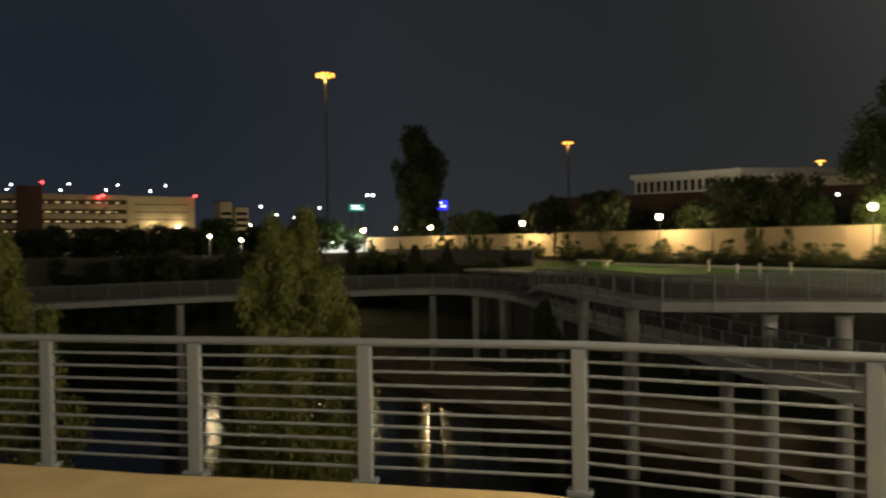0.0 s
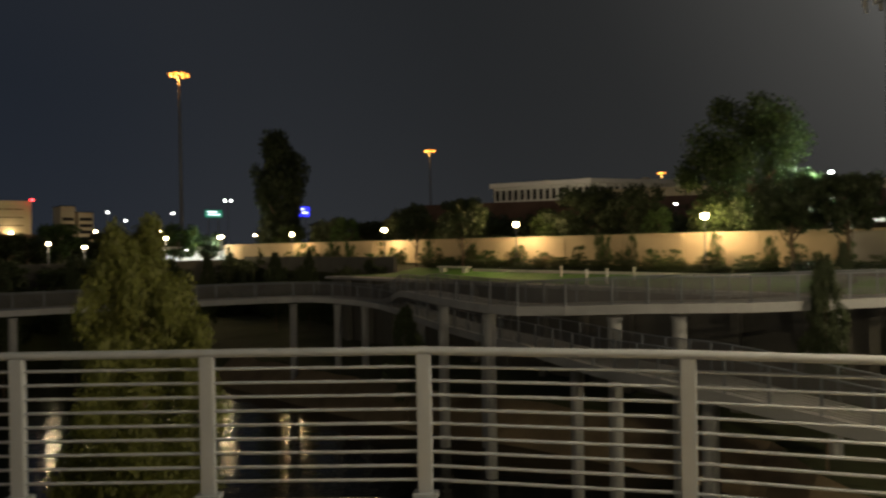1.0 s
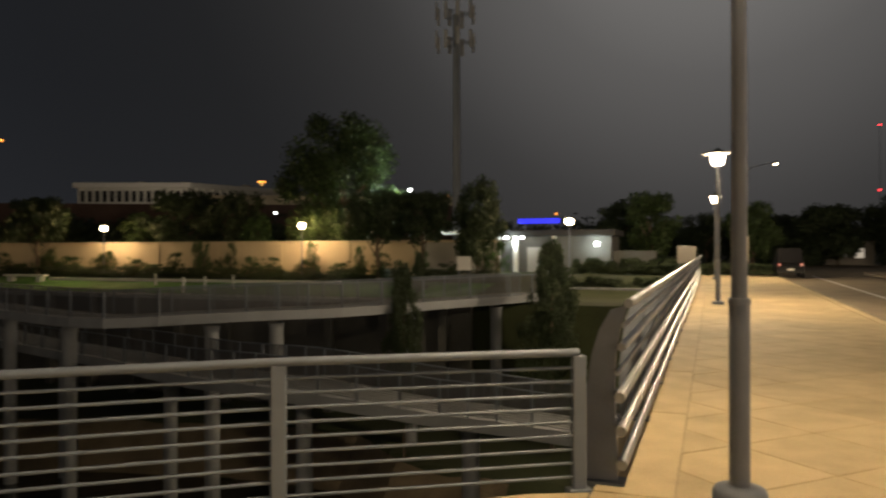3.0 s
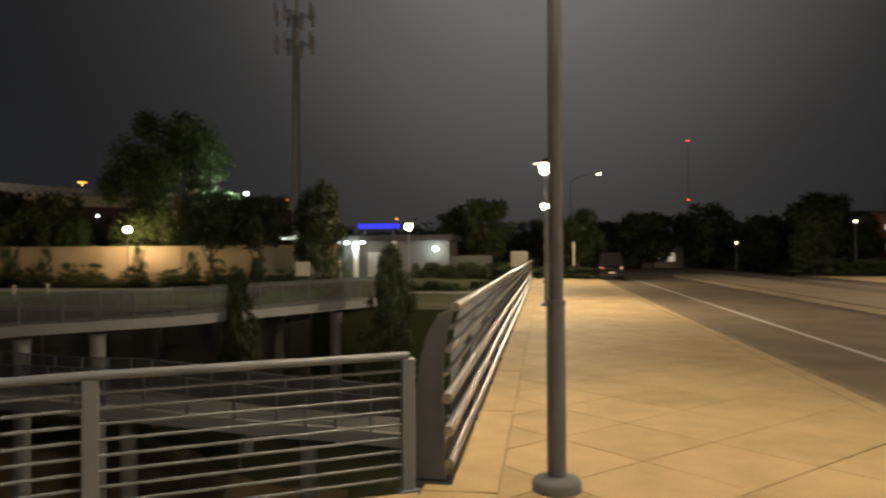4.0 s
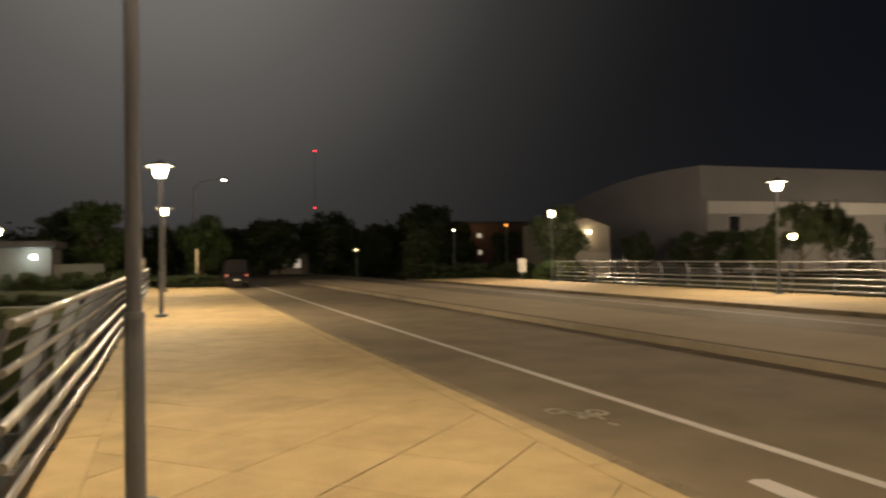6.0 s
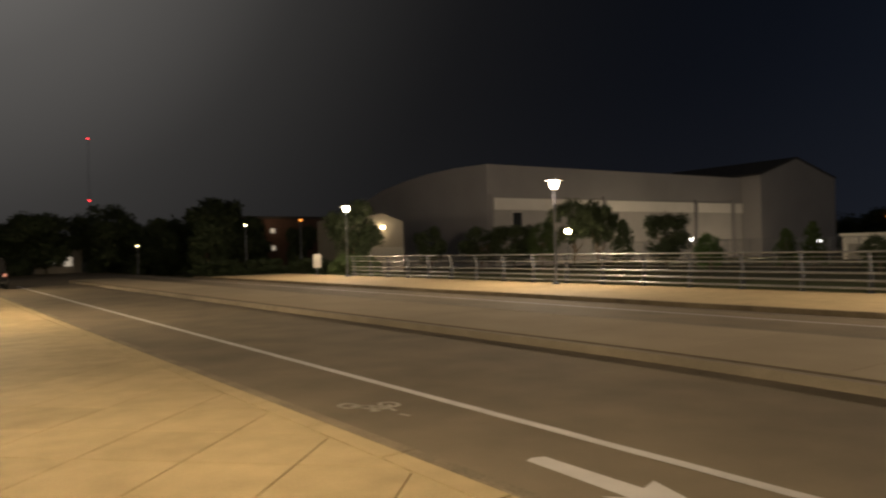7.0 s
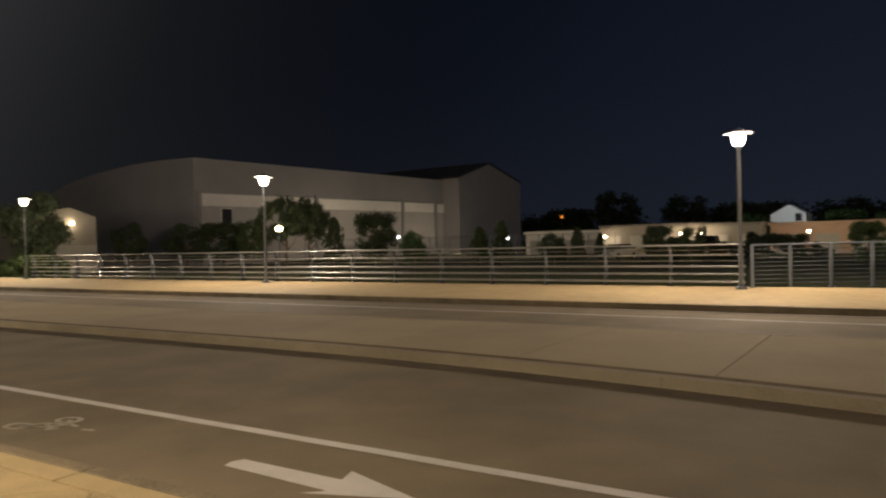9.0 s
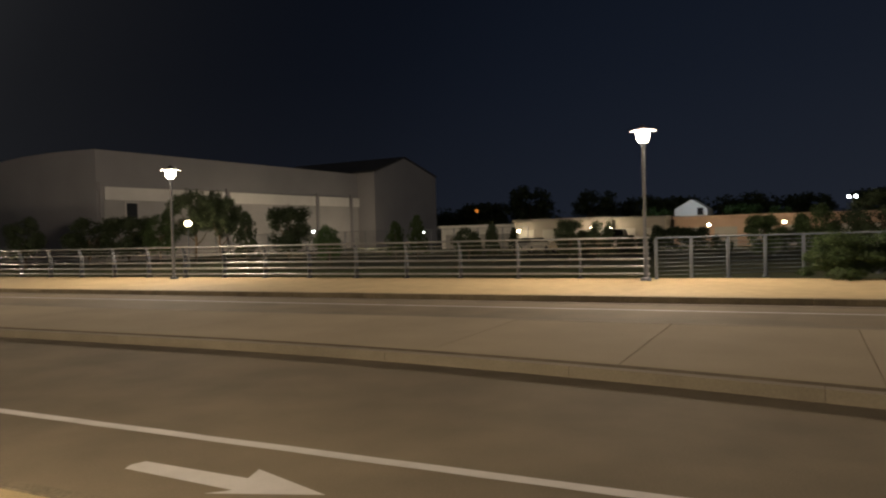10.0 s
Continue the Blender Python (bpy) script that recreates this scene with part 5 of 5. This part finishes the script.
# white colonnaded building on the rise
wb = thing("colonnaded_building", "white flat-roofed building with a row of tall bays", "building", m=Matrix.Translation((-106.5, 133.0, 0)))
_L, _R = Vector((-22.0, -8.5, 0)), Vector((9.0, 24.0, 0))
for _e, _n in ((_L, 15), (_R, 13)):
    _len = _e.length
    _rz = math.degrees(math.atan2(_e.y, _e.x))
    _mm = pose(0, 0, 0, 0, 0, _rz)
    part("wall", new_box(0.1, _len, -3.0 if _e is _L else 0.0, 0.0 if _e is _L else 3.0, 2, 15.2), M_WHITE, wb, m=_mm)
    part("roof_slab", new_box(-0.6, _len + 0.9, -3.5 if _e is _L else -1.1, 1.1 if _e is _L else 3.5, 15.2, 16.35, bevel=0.08), M_WHITE, wb, m=_mm)
    part("sill_slab", new_box(-0.4, _len + 0.4, -3.2 if _e is _L else -0.8, 0.8 if _e is _L else 3.2, 11.0, 11.9, bevel=0.05), M_WHITE, wb, m=_mm)
    for _i in range(_n):
        _x = (_i + 0.5) * _len / _n
        part("window", new_box(_x - 0.42, _x + 0.42, *((0.003, 0.1) if _e is _L else (-0.1, -0.003)), 12.2, 14.6), M_DARKWIN, wb, m=_mm)
        part("pilaster", new_box(_x + 0.55, _x + 0.75, *((0.003, 0.6) if _e is _L else (-0.6, -0.003)), 11.9, 15.2), M_WHITE, wb, m=_mm)
for _p in ((-3, 1), (-12, -3), (5, 13)):
    part("roof_unit", new_box(_p[0] - 5, _p[0] - 3.4, _p[1] + 6, _p[1] + 7.6, 16.0, 17.4, bevel=0.1), M_GARAGE, wb)
# added warm light that brightens the white front, source unseen
lamp_and_fill_light(-100, 112, 9.0, 1700, (1.0, 0.84, 0.62), 0.6)
lb = thing("low_brown_building", "dark brown building with a pale roof edge", "building", m=pose(-70, 100, 0, 0, 0, 28))
part("wall", new_box(-40, 34, 0, 12, -1, 9.0), M_BRICK_SHADE, lb)
part("roof_edge", new_box(-6, 34.3, -0.4, 12.3, 9.0, 10.4, bevel=0.05), M_GARAGE, lb)
for _i in range(4):
    pole_light(-62 + 9 * _i, 97 + 5 * _i, 7.4, 0, 0.16, G_WHITE, label="small white lamp before the brown building")

# ---- service building behind the wall end ----
sb = thing("service_building", "low pale service building with white columns and blue sign", "building", m=pose(0, 60, 0))
part("wall", new_box(-17.0, -7.8, 0.5, 6, -0.5, 2.9), M_GREYWALL, sb)
part("roof", new_box(-17.4, -7.4, -0.6, 6.3, 2.9, 3.4, bevel=0.05), M_ROOF, sb, "dark flat roof")
for _x in (-16.9, -15.4, -12.2):
    part("column", new_box(_x - 0.18, _x + 0.18, -0.5, -0.14, -0.5, 2.9, bevel=0.02), M_WHITE, sb)
part("door", new_box(-14.6, -12.8, 0.42, 0.497, -0.3, 2.0), M_CONC, sb)
part("blue_sign", new_box(-15.1, -11.7, -0.75, -0.62, 3.92, 4.30, bevel=0.03), G_BLUE, sb, "glowing blue sign strip")
part("sign_post", box(new_box(-14.6, -14.5, -0.7, -0.6, 3.4, 3.85), -12.3, -12.2, -0.7, -0.6, 3.4, 3.85), M_POLE, sb)
for _x in (-16.2, -14.9):
    part("ceiling_lamp", lathe([(0.16, 2.72), (0.2, 2.8), (0.1, 2.88)], 10), G_WHITE, sb, "glowing round ceiling lamp", m=pose(_x, -0.3, 0))
part("wall_lamp", lathe([(0.12, 2.1), (0.2, 2.25), (0.12, 2.4)], 10), G_WHITE, sb, "glowing wall lamp", m=pose(-8.9, 0.2, 0))
part("side_wall", new_box(-7.79, -4.4, 1.5, 2.0, -0.5, 1.7), M_GREYWALL, sb)
lamp_and_fill_light(-8.9, 59.4, 2.3, 110, COOL, 0.2)
lamp_and_fill_light(-15.5, 59.2, 2.5, 130, COOL, 0.2)
hs = thing("lit_canopy", "small bright white canopy behind the wall", "canopy", m=pose(-22, 60, 0))
part("roof", new_box(-1.8, 1.8, 0, 3, 3.1, 3.4, bevel=0.05), M_WHITE, hs)
for _x in (-1.52, 1.52):
    part("column", new_box(_x - 0.08, _x + 0.08, 0.2, 0.35, -0.5, 3.1), M_WHITE, hs)
# added cool light above the roof to brighten the canopy
lamp_and_fill_light(-22, 59.0, 4.6, 160, COOL, 0.2)

# white boards
bd = thing("sign_board", "blank white sign board on two thin posts", "sign", m=pose(-13.45, 40.2, 0))
part("panel", new_box(-0.40, 0.40, -0.03, 0.03, 0.66, 1.44, bevel=0.01), M_WHITE, bd)
for _x in (-0.3, 0.3):
    part("post", new_box(_x - 0.03, _x + 0.03, 0.035, 0.09, -1.4, 1.4), M_POLE, bd)
b2 = thing("barrier_panel", "white panel at the end of the bridge railing", "sign", m=pose(-1.75, 48.6, 0))
part("panel", new_box(-0.55, 0.55, -0.03, 0.03, 0.95, 2.0, bevel=0.01), M_SHED, b2)
for _x in (-0.4, 0.4):
    part("post", new_box(_x - 0.04, _x + 0.04, 0.035, 0.1, -0.3, 1.9), M_POLE, b2)
b3 = thing("street_sign", "small white sign on a post", "sign", m=pose(25.7, 52.0, 0), group="street signs")
part("panel", new_box(-0.34, 0.34, -0.02, 0.02, 0.6, 1.65, bevel=0.01), M_CONC, b3)
part("post", new_box(-0.03, 0.03, 0.025, 0.08, -0.4, 1.6), M_POLE, b3)
b4 = thing("street_sign", "narrow white marker on a post", "sign", m=pose(2.1, 58, -0.1), group="street signs")
part("panel", new_box(-0.09, 0.09, -0.02, 0.02, 1.0, 2.8, bevel=0.01), M_GARAGE, b4)
part("post", new_box(-0.03, 0.03, 0.025, 0.08, -0.4, 2.7), M_POLE, b4)
bn = thing("lawn_bench", "long pale concrete bench beside the lawn", "bench", m=pose(-53.8, 46.6, -0.62))
part("seat", new_box(-2.2, 2.2, -0.3, 0.3, 0.32, 0.46, bevel=0.02), M_WHITE, bn)
for _x in (-1.6, 1.6):
    part("leg", new_box(_x - 0.2, _x + 0.2, -0.25, 0.25, -0.2, 0.32), M_WHITE, bn)
for _x, _y in ((-32.8, 40.3), (-32.4, 42.0), (-32.3, 45.0), (-40.0, 46.0)):
    o = thing("bollard", "pale square bollard on the lawn edge", "bollard", m=pose(_x, _y, -0.97), group="lawn bollards")
    part("shaft", new_box(-0.07, 0.07, -0.07, 0.07, -0.1, 0.95, bevel=0.01), M_WHITE, o)
    part("cap", new_box(-0.09, 0.09, -0.09, 0.09, 0.95, 1.02, bevel=0.01), M_WHITE, o)


# ---- vehicles ----
def car(x, y, z, rz, body, label, suv=False, lights=None, group="parked cars"):
    o = thing("car", label, "car", m=pose(x, y, z, 0, 0, rz), group=group)
    hh = 2.0 if suv else 1.42
    bm = bmesh.new()
    side = [(-2.25, 0.35), (-2.3, 0.75), (-2.15, 0.95), (-1.2, 1.02), (1.5, 1.02), (2.15, 0.95), (2.3, 0.7), (2.25, 0.35)]
    a = [bm.verts.new((-0.9, u, v)) for u, v in side]
    b = [bm.verts.new((0.9, u, v)) for u, v in side]
    bm.faces.new(a)
    bm.faces.new(b[::-1])
    for i in range(len(side)):
        j = (i + 1) % len(side)
        bm.faces.new((a[i], a[j], b[j], b[i]))
    bmesh.ops.recalc_face_normals(bm, faces=bm.faces)
    bmesh.ops.bevel(bm, geom=[e for e in bm.edges], offset=0.06, segments=2, affect="EDGES")
    part("body", bm, body, o)
    bm = bmesh.new()
    low, top = ((-2.1, 1.0), (1.3, 1.0)), ((-1.9 if suv else -1.3, hh), (0.5, hh))
    q = [bm.verts.new((sx * (0.82 if k == 0 else 0.68), u, v)) for k, row in enumerate((low, top)) for (u, v) in row for sx in (-1, 1)]
    for f in ((0, 1, 3, 2), (4, 5, 7, 6), (0, 1, 5, 4), (2, 3, 7, 6), (0, 2, 6, 4), (1, 3, 7, 5)):
        bm.faces.new([q[i] for i in f])
    bmesh.ops.recalc_face_normals(bm, faces=bm.faces)
    bmesh.ops.bevel(bm, geom=[e for e in bm.edges], offset=0.05, segments=2, affect="EDGES")
    part("cabin", bm, M_DARKWIN, o, "dark glass cabin")
    for u in (-1.4, 1.4):
        for sx in (-0.82, 0.82):
            w = part("wheel", lathe([(0.22, -0.11), (0.33, -0.09), (0.34, 0.0), (0.33, 0.09), (0.22, 0.11)], 16), M_RUBBER, o, m=pose(sx, u, 0.34, 0, 90, 0))
            part("rim", lathe([(0.2, -0.115), (0.18, 0.0), (0.2, 0.115)], 12), M_POLE, w)
    for sx in (-0.68, 0.68):
        part("tail_light", new_box(sx - 0.07, sx + 0.07, -2.34, -2.2, 0.80, 0.98, bevel=0.02), G_TAIL if lights else M_BRICK_SHADE, o, "red tail light")
    part("number_plate", new_box(-0.2, 0.2, -2.36, -2.302, 0.5, 0.62, bevel=0.01), M_WHITE, o, "plain pale plate")
    part("bumper", new_box(-0.88, 0.88, -2.42, -2.2, 0.32, 0.5, bevel=0.03), M_RUBBER, o)
    return o


car(4.65, 57.0, -0.12, 0, M_BLACK, "black car with red tail lights stopped on the road", True, True, "cars on the road")
car(66, 23.1, -0.4, 80, M_WHITE, "pale car parked beyond the railing")
car(68, 15.6, -0.4, 95, M_WHITE, "white car parked beyond the railing", True)
car(66, 19.2, -0.4, 70, M_GARAGE, "beige car parked beyond the railing")
car(-180, 12.5, 0.04, 0, M_WHITE, "pale car on the far road", group="cars on the far road")
car(-180, 35.0, 0.04, 180, M_BRICK_SHADE, "red car on the far road", False, True, group="cars on the far road")

# ---- low buildings to the right ----
def low_building(x, y0, y1, z, m, label, bays):
    o = thing("low_building", label, "building", m=pose(x, y0, -0.4), group="low buildings")
    w = y1 - y0
    z -= 0.2
    part("wall", new_box(0, 9, 0, w, -0.3, z + 0.1), m, o)
    part("roof", new_box(-0.35, 9.3, -0.2, w + 0.2, z + 0.1, z + 0.4, bevel=0.04), m, o)
    for i in range(bays):
        c = (i + 0.5) * w / bays
        part("door", new_box(-0.08, -0.003, c - w / bays * 0.32, c + w / bays * 0.32, -0.1, z - 0.75), M_CONC, o, "grey shutter door")
    return o


low_building(85, 31.5, 41.5, 2.75, M_WHITE, "low white flat-roofed shed", 3)
low_building(75, 17.6, 27.9, 3.1, M_SHED, "low cream flat-roofed building", 4)
low_building(75, 12.4, 17.2, 3.0, M_SHED, "low cream flat-roofed building", 2)
low_building(78, -14.0, 12.0, 2.9, M_TERRA, "long low terracotta building", 8)
for _y, _z in ((27.0, 1.7), (19.3, 1.85), (17.4, 1.8), (8.2, 1.8), (1.8, 1.85)):
    post_lamp(73.6, _y, -0.4, _z, 110, WARM, "small lit lamp before the low buildings", "yard lamps", r=0.13)
post_lamp(74, 53.3, -0.4, 2.3, 300, WARM, "small lit lamp before the hall", "yard lamps", G_WHITE, r=0.17)
post_lamp(74, 38.4, -0.4, 1.8, 300, WARM, "small lit lamp before the hall", "yard lamps", G_WHITE, r=0.17)
post_lamp(43.5, 43.0, -0.35, 3.03, 240, WARM, "lit post lamp among the trees before the hall", "yard lamps", r=0.24)
lamp_and_fill_light(93, 57.0, 0.9, 420, WARM, 0.3)
# added fill for the hall front, without a fixture
lamp_and_fill_light(74, 56, 2.2, 500, WARM, 0.3)
wh = thing("white_house", "white gabled house lit on the far slope", "house", m=pose(110, 12.4, 0))
bm = bmesh.new()
prof = [(0, -0.5), (0, 4.1), (2.1, 5.4), (4.4, 4.1), (4.4, -0.5)]
ra = [bm.verts.new((0, y, z)) for y, z in prof]
rb = [bm.verts.new((7, y, z)) for y, z in prof]
bm.faces.new(ra)
bm.faces.new(rb[::-1])
for i in range(len(prof)):
    j = (i + 1) % len(prof)
    bm.faces.new((ra[i], ra[j], rb[j], rb[i]))
bmesh.ops.recalc_face_normals(bm, faces=bm.faces)
part("wall", bm, M_WHITE, wh)
part("window", new_box(-0.06, -0.003, 0.5, 1.3, 3.2, 4.2), M_DARKWIN, wh)
# unseen cool light added to brighten the house and its trees
lamp_and_fill_light(103, 12, 6.5, 700, (0.85, 0.95, 1.0), 0.3)
pole_light(108, -5.3, 4.9, 0, 0.2, G_WHITE, twin=0.4)
# chain-link fence before the hall
fn = thing("chain_fence", "tall dark chain-link fence before the halls", "fence", m=pose(68, 24, -0.4))
for _i in range(16):
    part("post", new_box(-0.04, 0.04, -0.04, 0.04, -0.2, 2.5), M_DARKSTEEL, fn, m=pose(0, 2.6 * _i, 0))
part("top_rail", tube([(0, 0, 2.5), (0, 39, 2.5)], 0.03, 6), M_DARKSTEEL, fn)
bm = bmesh.new()
for _i in range(260):
    y = 0.15 * _i
    for s in (1, -1):
        bm.faces.new([bm.verts.new(v) for v in ((0, y - 0.008, 0 if s > 0 else 2.45), (0, y + 0.008, 0 if s > 0 else 2.45), (0, y + 1.2 + 0.008, 2.45 if s > 0 else 0), (0, y + 1.2 - 0.008, 2.45 if s > 0 else 0))])
tagged(part("mesh_infill", bm, M_DARKSTEEL, fn), kind="stuff")

# brick building past the trees
bb = thing("brick_building", "red brick building with a few lit windows", "building", m=pose(44.6, 118, 0))
part("wall", new_box(0, 20, 0, 10, -0.5, 7.4), M_BRICK_SHADE, bb)
part("roof", new_box(-0.3, 26.3, -0.3, 10.3, 7.4, 7.9, bevel=0.05), M_ROOF, bb)
for _i in range(5):
    for _k in range(2):
        part("window", new_box(1.8 + 3.4 * _i, 2.6 + 3.4 * _i, -0.08, -0.003, 2.2 + 2.9 * _k, 2.95 + 2.9 * _k), G_WINDOW if (_i * 2 + _k) in (2, 3, 7) else M_DARKWIN, bb)
# added warm light on the brick front, no known lamp there
lamp_and_fill_light(50, 115, 6.6, 60, (1.0, 0.6, 0.3), 0.3)

# ---- pavement slabs, laid diagonally ----
def clip_poly(poly, axis, lim, keep_less):
    out = []
    for i, p in enumerate(poly):
        q = poly[(i + 1) % len(poly)]
        pin, qin = ((p[axis] <= lim) == keep_less), ((q[axis] <= lim) == keep_less)
        if pin:
            out.append(p)
        if pin != qin:
            t = (lim - p[axis]) / (q[axis] - p[axis])
            out.append((p[0] + t * (q[0] - p[0]), p[1] + t * (q[1] - p[1])))
    return out


def slab_mesh(poly):
    bm = bmesh.new()
    cx, cy = sum(p[0] for p in poly) / len(poly), sum(p[1] for p in poly) / len(poly)
    def ring(inset, z):
        r = []
        for p in poly:
            d = Vector((p[0] - cx, p[1] - cy, 0))
            r.append(bm.verts.new((p[0] - inset * d.x / max(d.length, 0.01), p[1] - inset * d.y / max(d.length, 0.01), z)))
        return r
    rs = [ring(0.008, -0.022), ring(0.009, -0.004), ring(0.018, 0.0)]
    for a, b in zip(rs, rs[1:]):
        for i in range(len(poly)):
            bm.faces.new((a[i], a[(i + 1) % len(poly)], b[(i + 1) % len(poly)], b[i]))
    bm.faces.new(rs[-1])
    bmesh.ops.recalc_face_normals(bm, faces=bm.faces)
    return mesh_of("slab", bm, M_SLAB)


FULL = slab_mesh([(0, -0.745), (0.745, 0), (0, 0.745), (-0.745, 0)])
SX0, SX1, SY0, SY1 = -0.54, 3.58, -6.0, 48.1
for _u in range(-44, 44):
    for _v in range(-44, 44):
        # joints lie on y - x = 4.85 + 1.49 u and x + y = 7.70 + 1.49 v
        _d, _s = 4.85 + 1.49 * (_u + 0.5), 7.70 + 1.49 * (_v + 0.5)
        _cx, _cy = (_s - _d) / 2, (_s + _d) / 2
        if not (SX0 - 0.8 < _cx < SX1 + 0.8 and SY0 - 0.8 < _cy < SY1 + 0.8):
            continue
        if SX0 + 0.745 <= _cx <= SX1 - 0.745 and SY0 + 0.745 <= _cy <= SY1 - 0.745:
            part("slab", FULL, None, pav_l, m=pose(_cx, _cy, 0))
            continue
        _poly = [(_cx, _cy - 0.745), (_cx + 0.745, _cy), (_cx, _cy + 0.745), (_cx - 0.745, _cy)]
        for _ax, _lim, _less in ((0, SX1, True), (0, SX0, False), (1, SY1, True), (1, SY0, False)):
            _poly = clip_poly(_poly, _ax, _lim, _less) if _poly else _poly
        _q = []
        for _p in _poly:
            if not _q or (abs(_p[0] - _q[-1][0]) + abs(_p[1] - _q[-1][1])) > 0.02:
                _q.append(_p)
        if len(_q) > 2 and abs(_q[0][0] - _q[-1][0]) + abs(_q[0][1] - _q[-1][1]) < 0.02:
            _q.pop()
        _area = abs(sum(_q[i][0] * _q[(i + 1) % len(_q)][1] - _q[(i + 1) % len(_q)][0] * _q[i][1] for i in range(len(_q)))) / 2 if len(_q) > 2 else 0
        if _area > 0.02:
            part("slab", slab_mesh(_q), None, pav_l)
_b1 = slab_mesh([(3.60, 0.0), (3.83, 0.0), (3.83, 1.49), (3.60, 1.49)])
_b0 = slab_mesh([(-1.14, 0.0), (-0.545, 0.0), (-0.545, 2.99), (-1.14, 2.99)])
for _i in range(36):
    part("border_slab", _b1, None, pav_l, m=pose(0, -6.0 + 1.5 * _i, 0))
for _i in range(18):
    part("edge_slab", _b0, None, pav_l, m=pose(0, -6.0 + 3.0 * _i, 0))
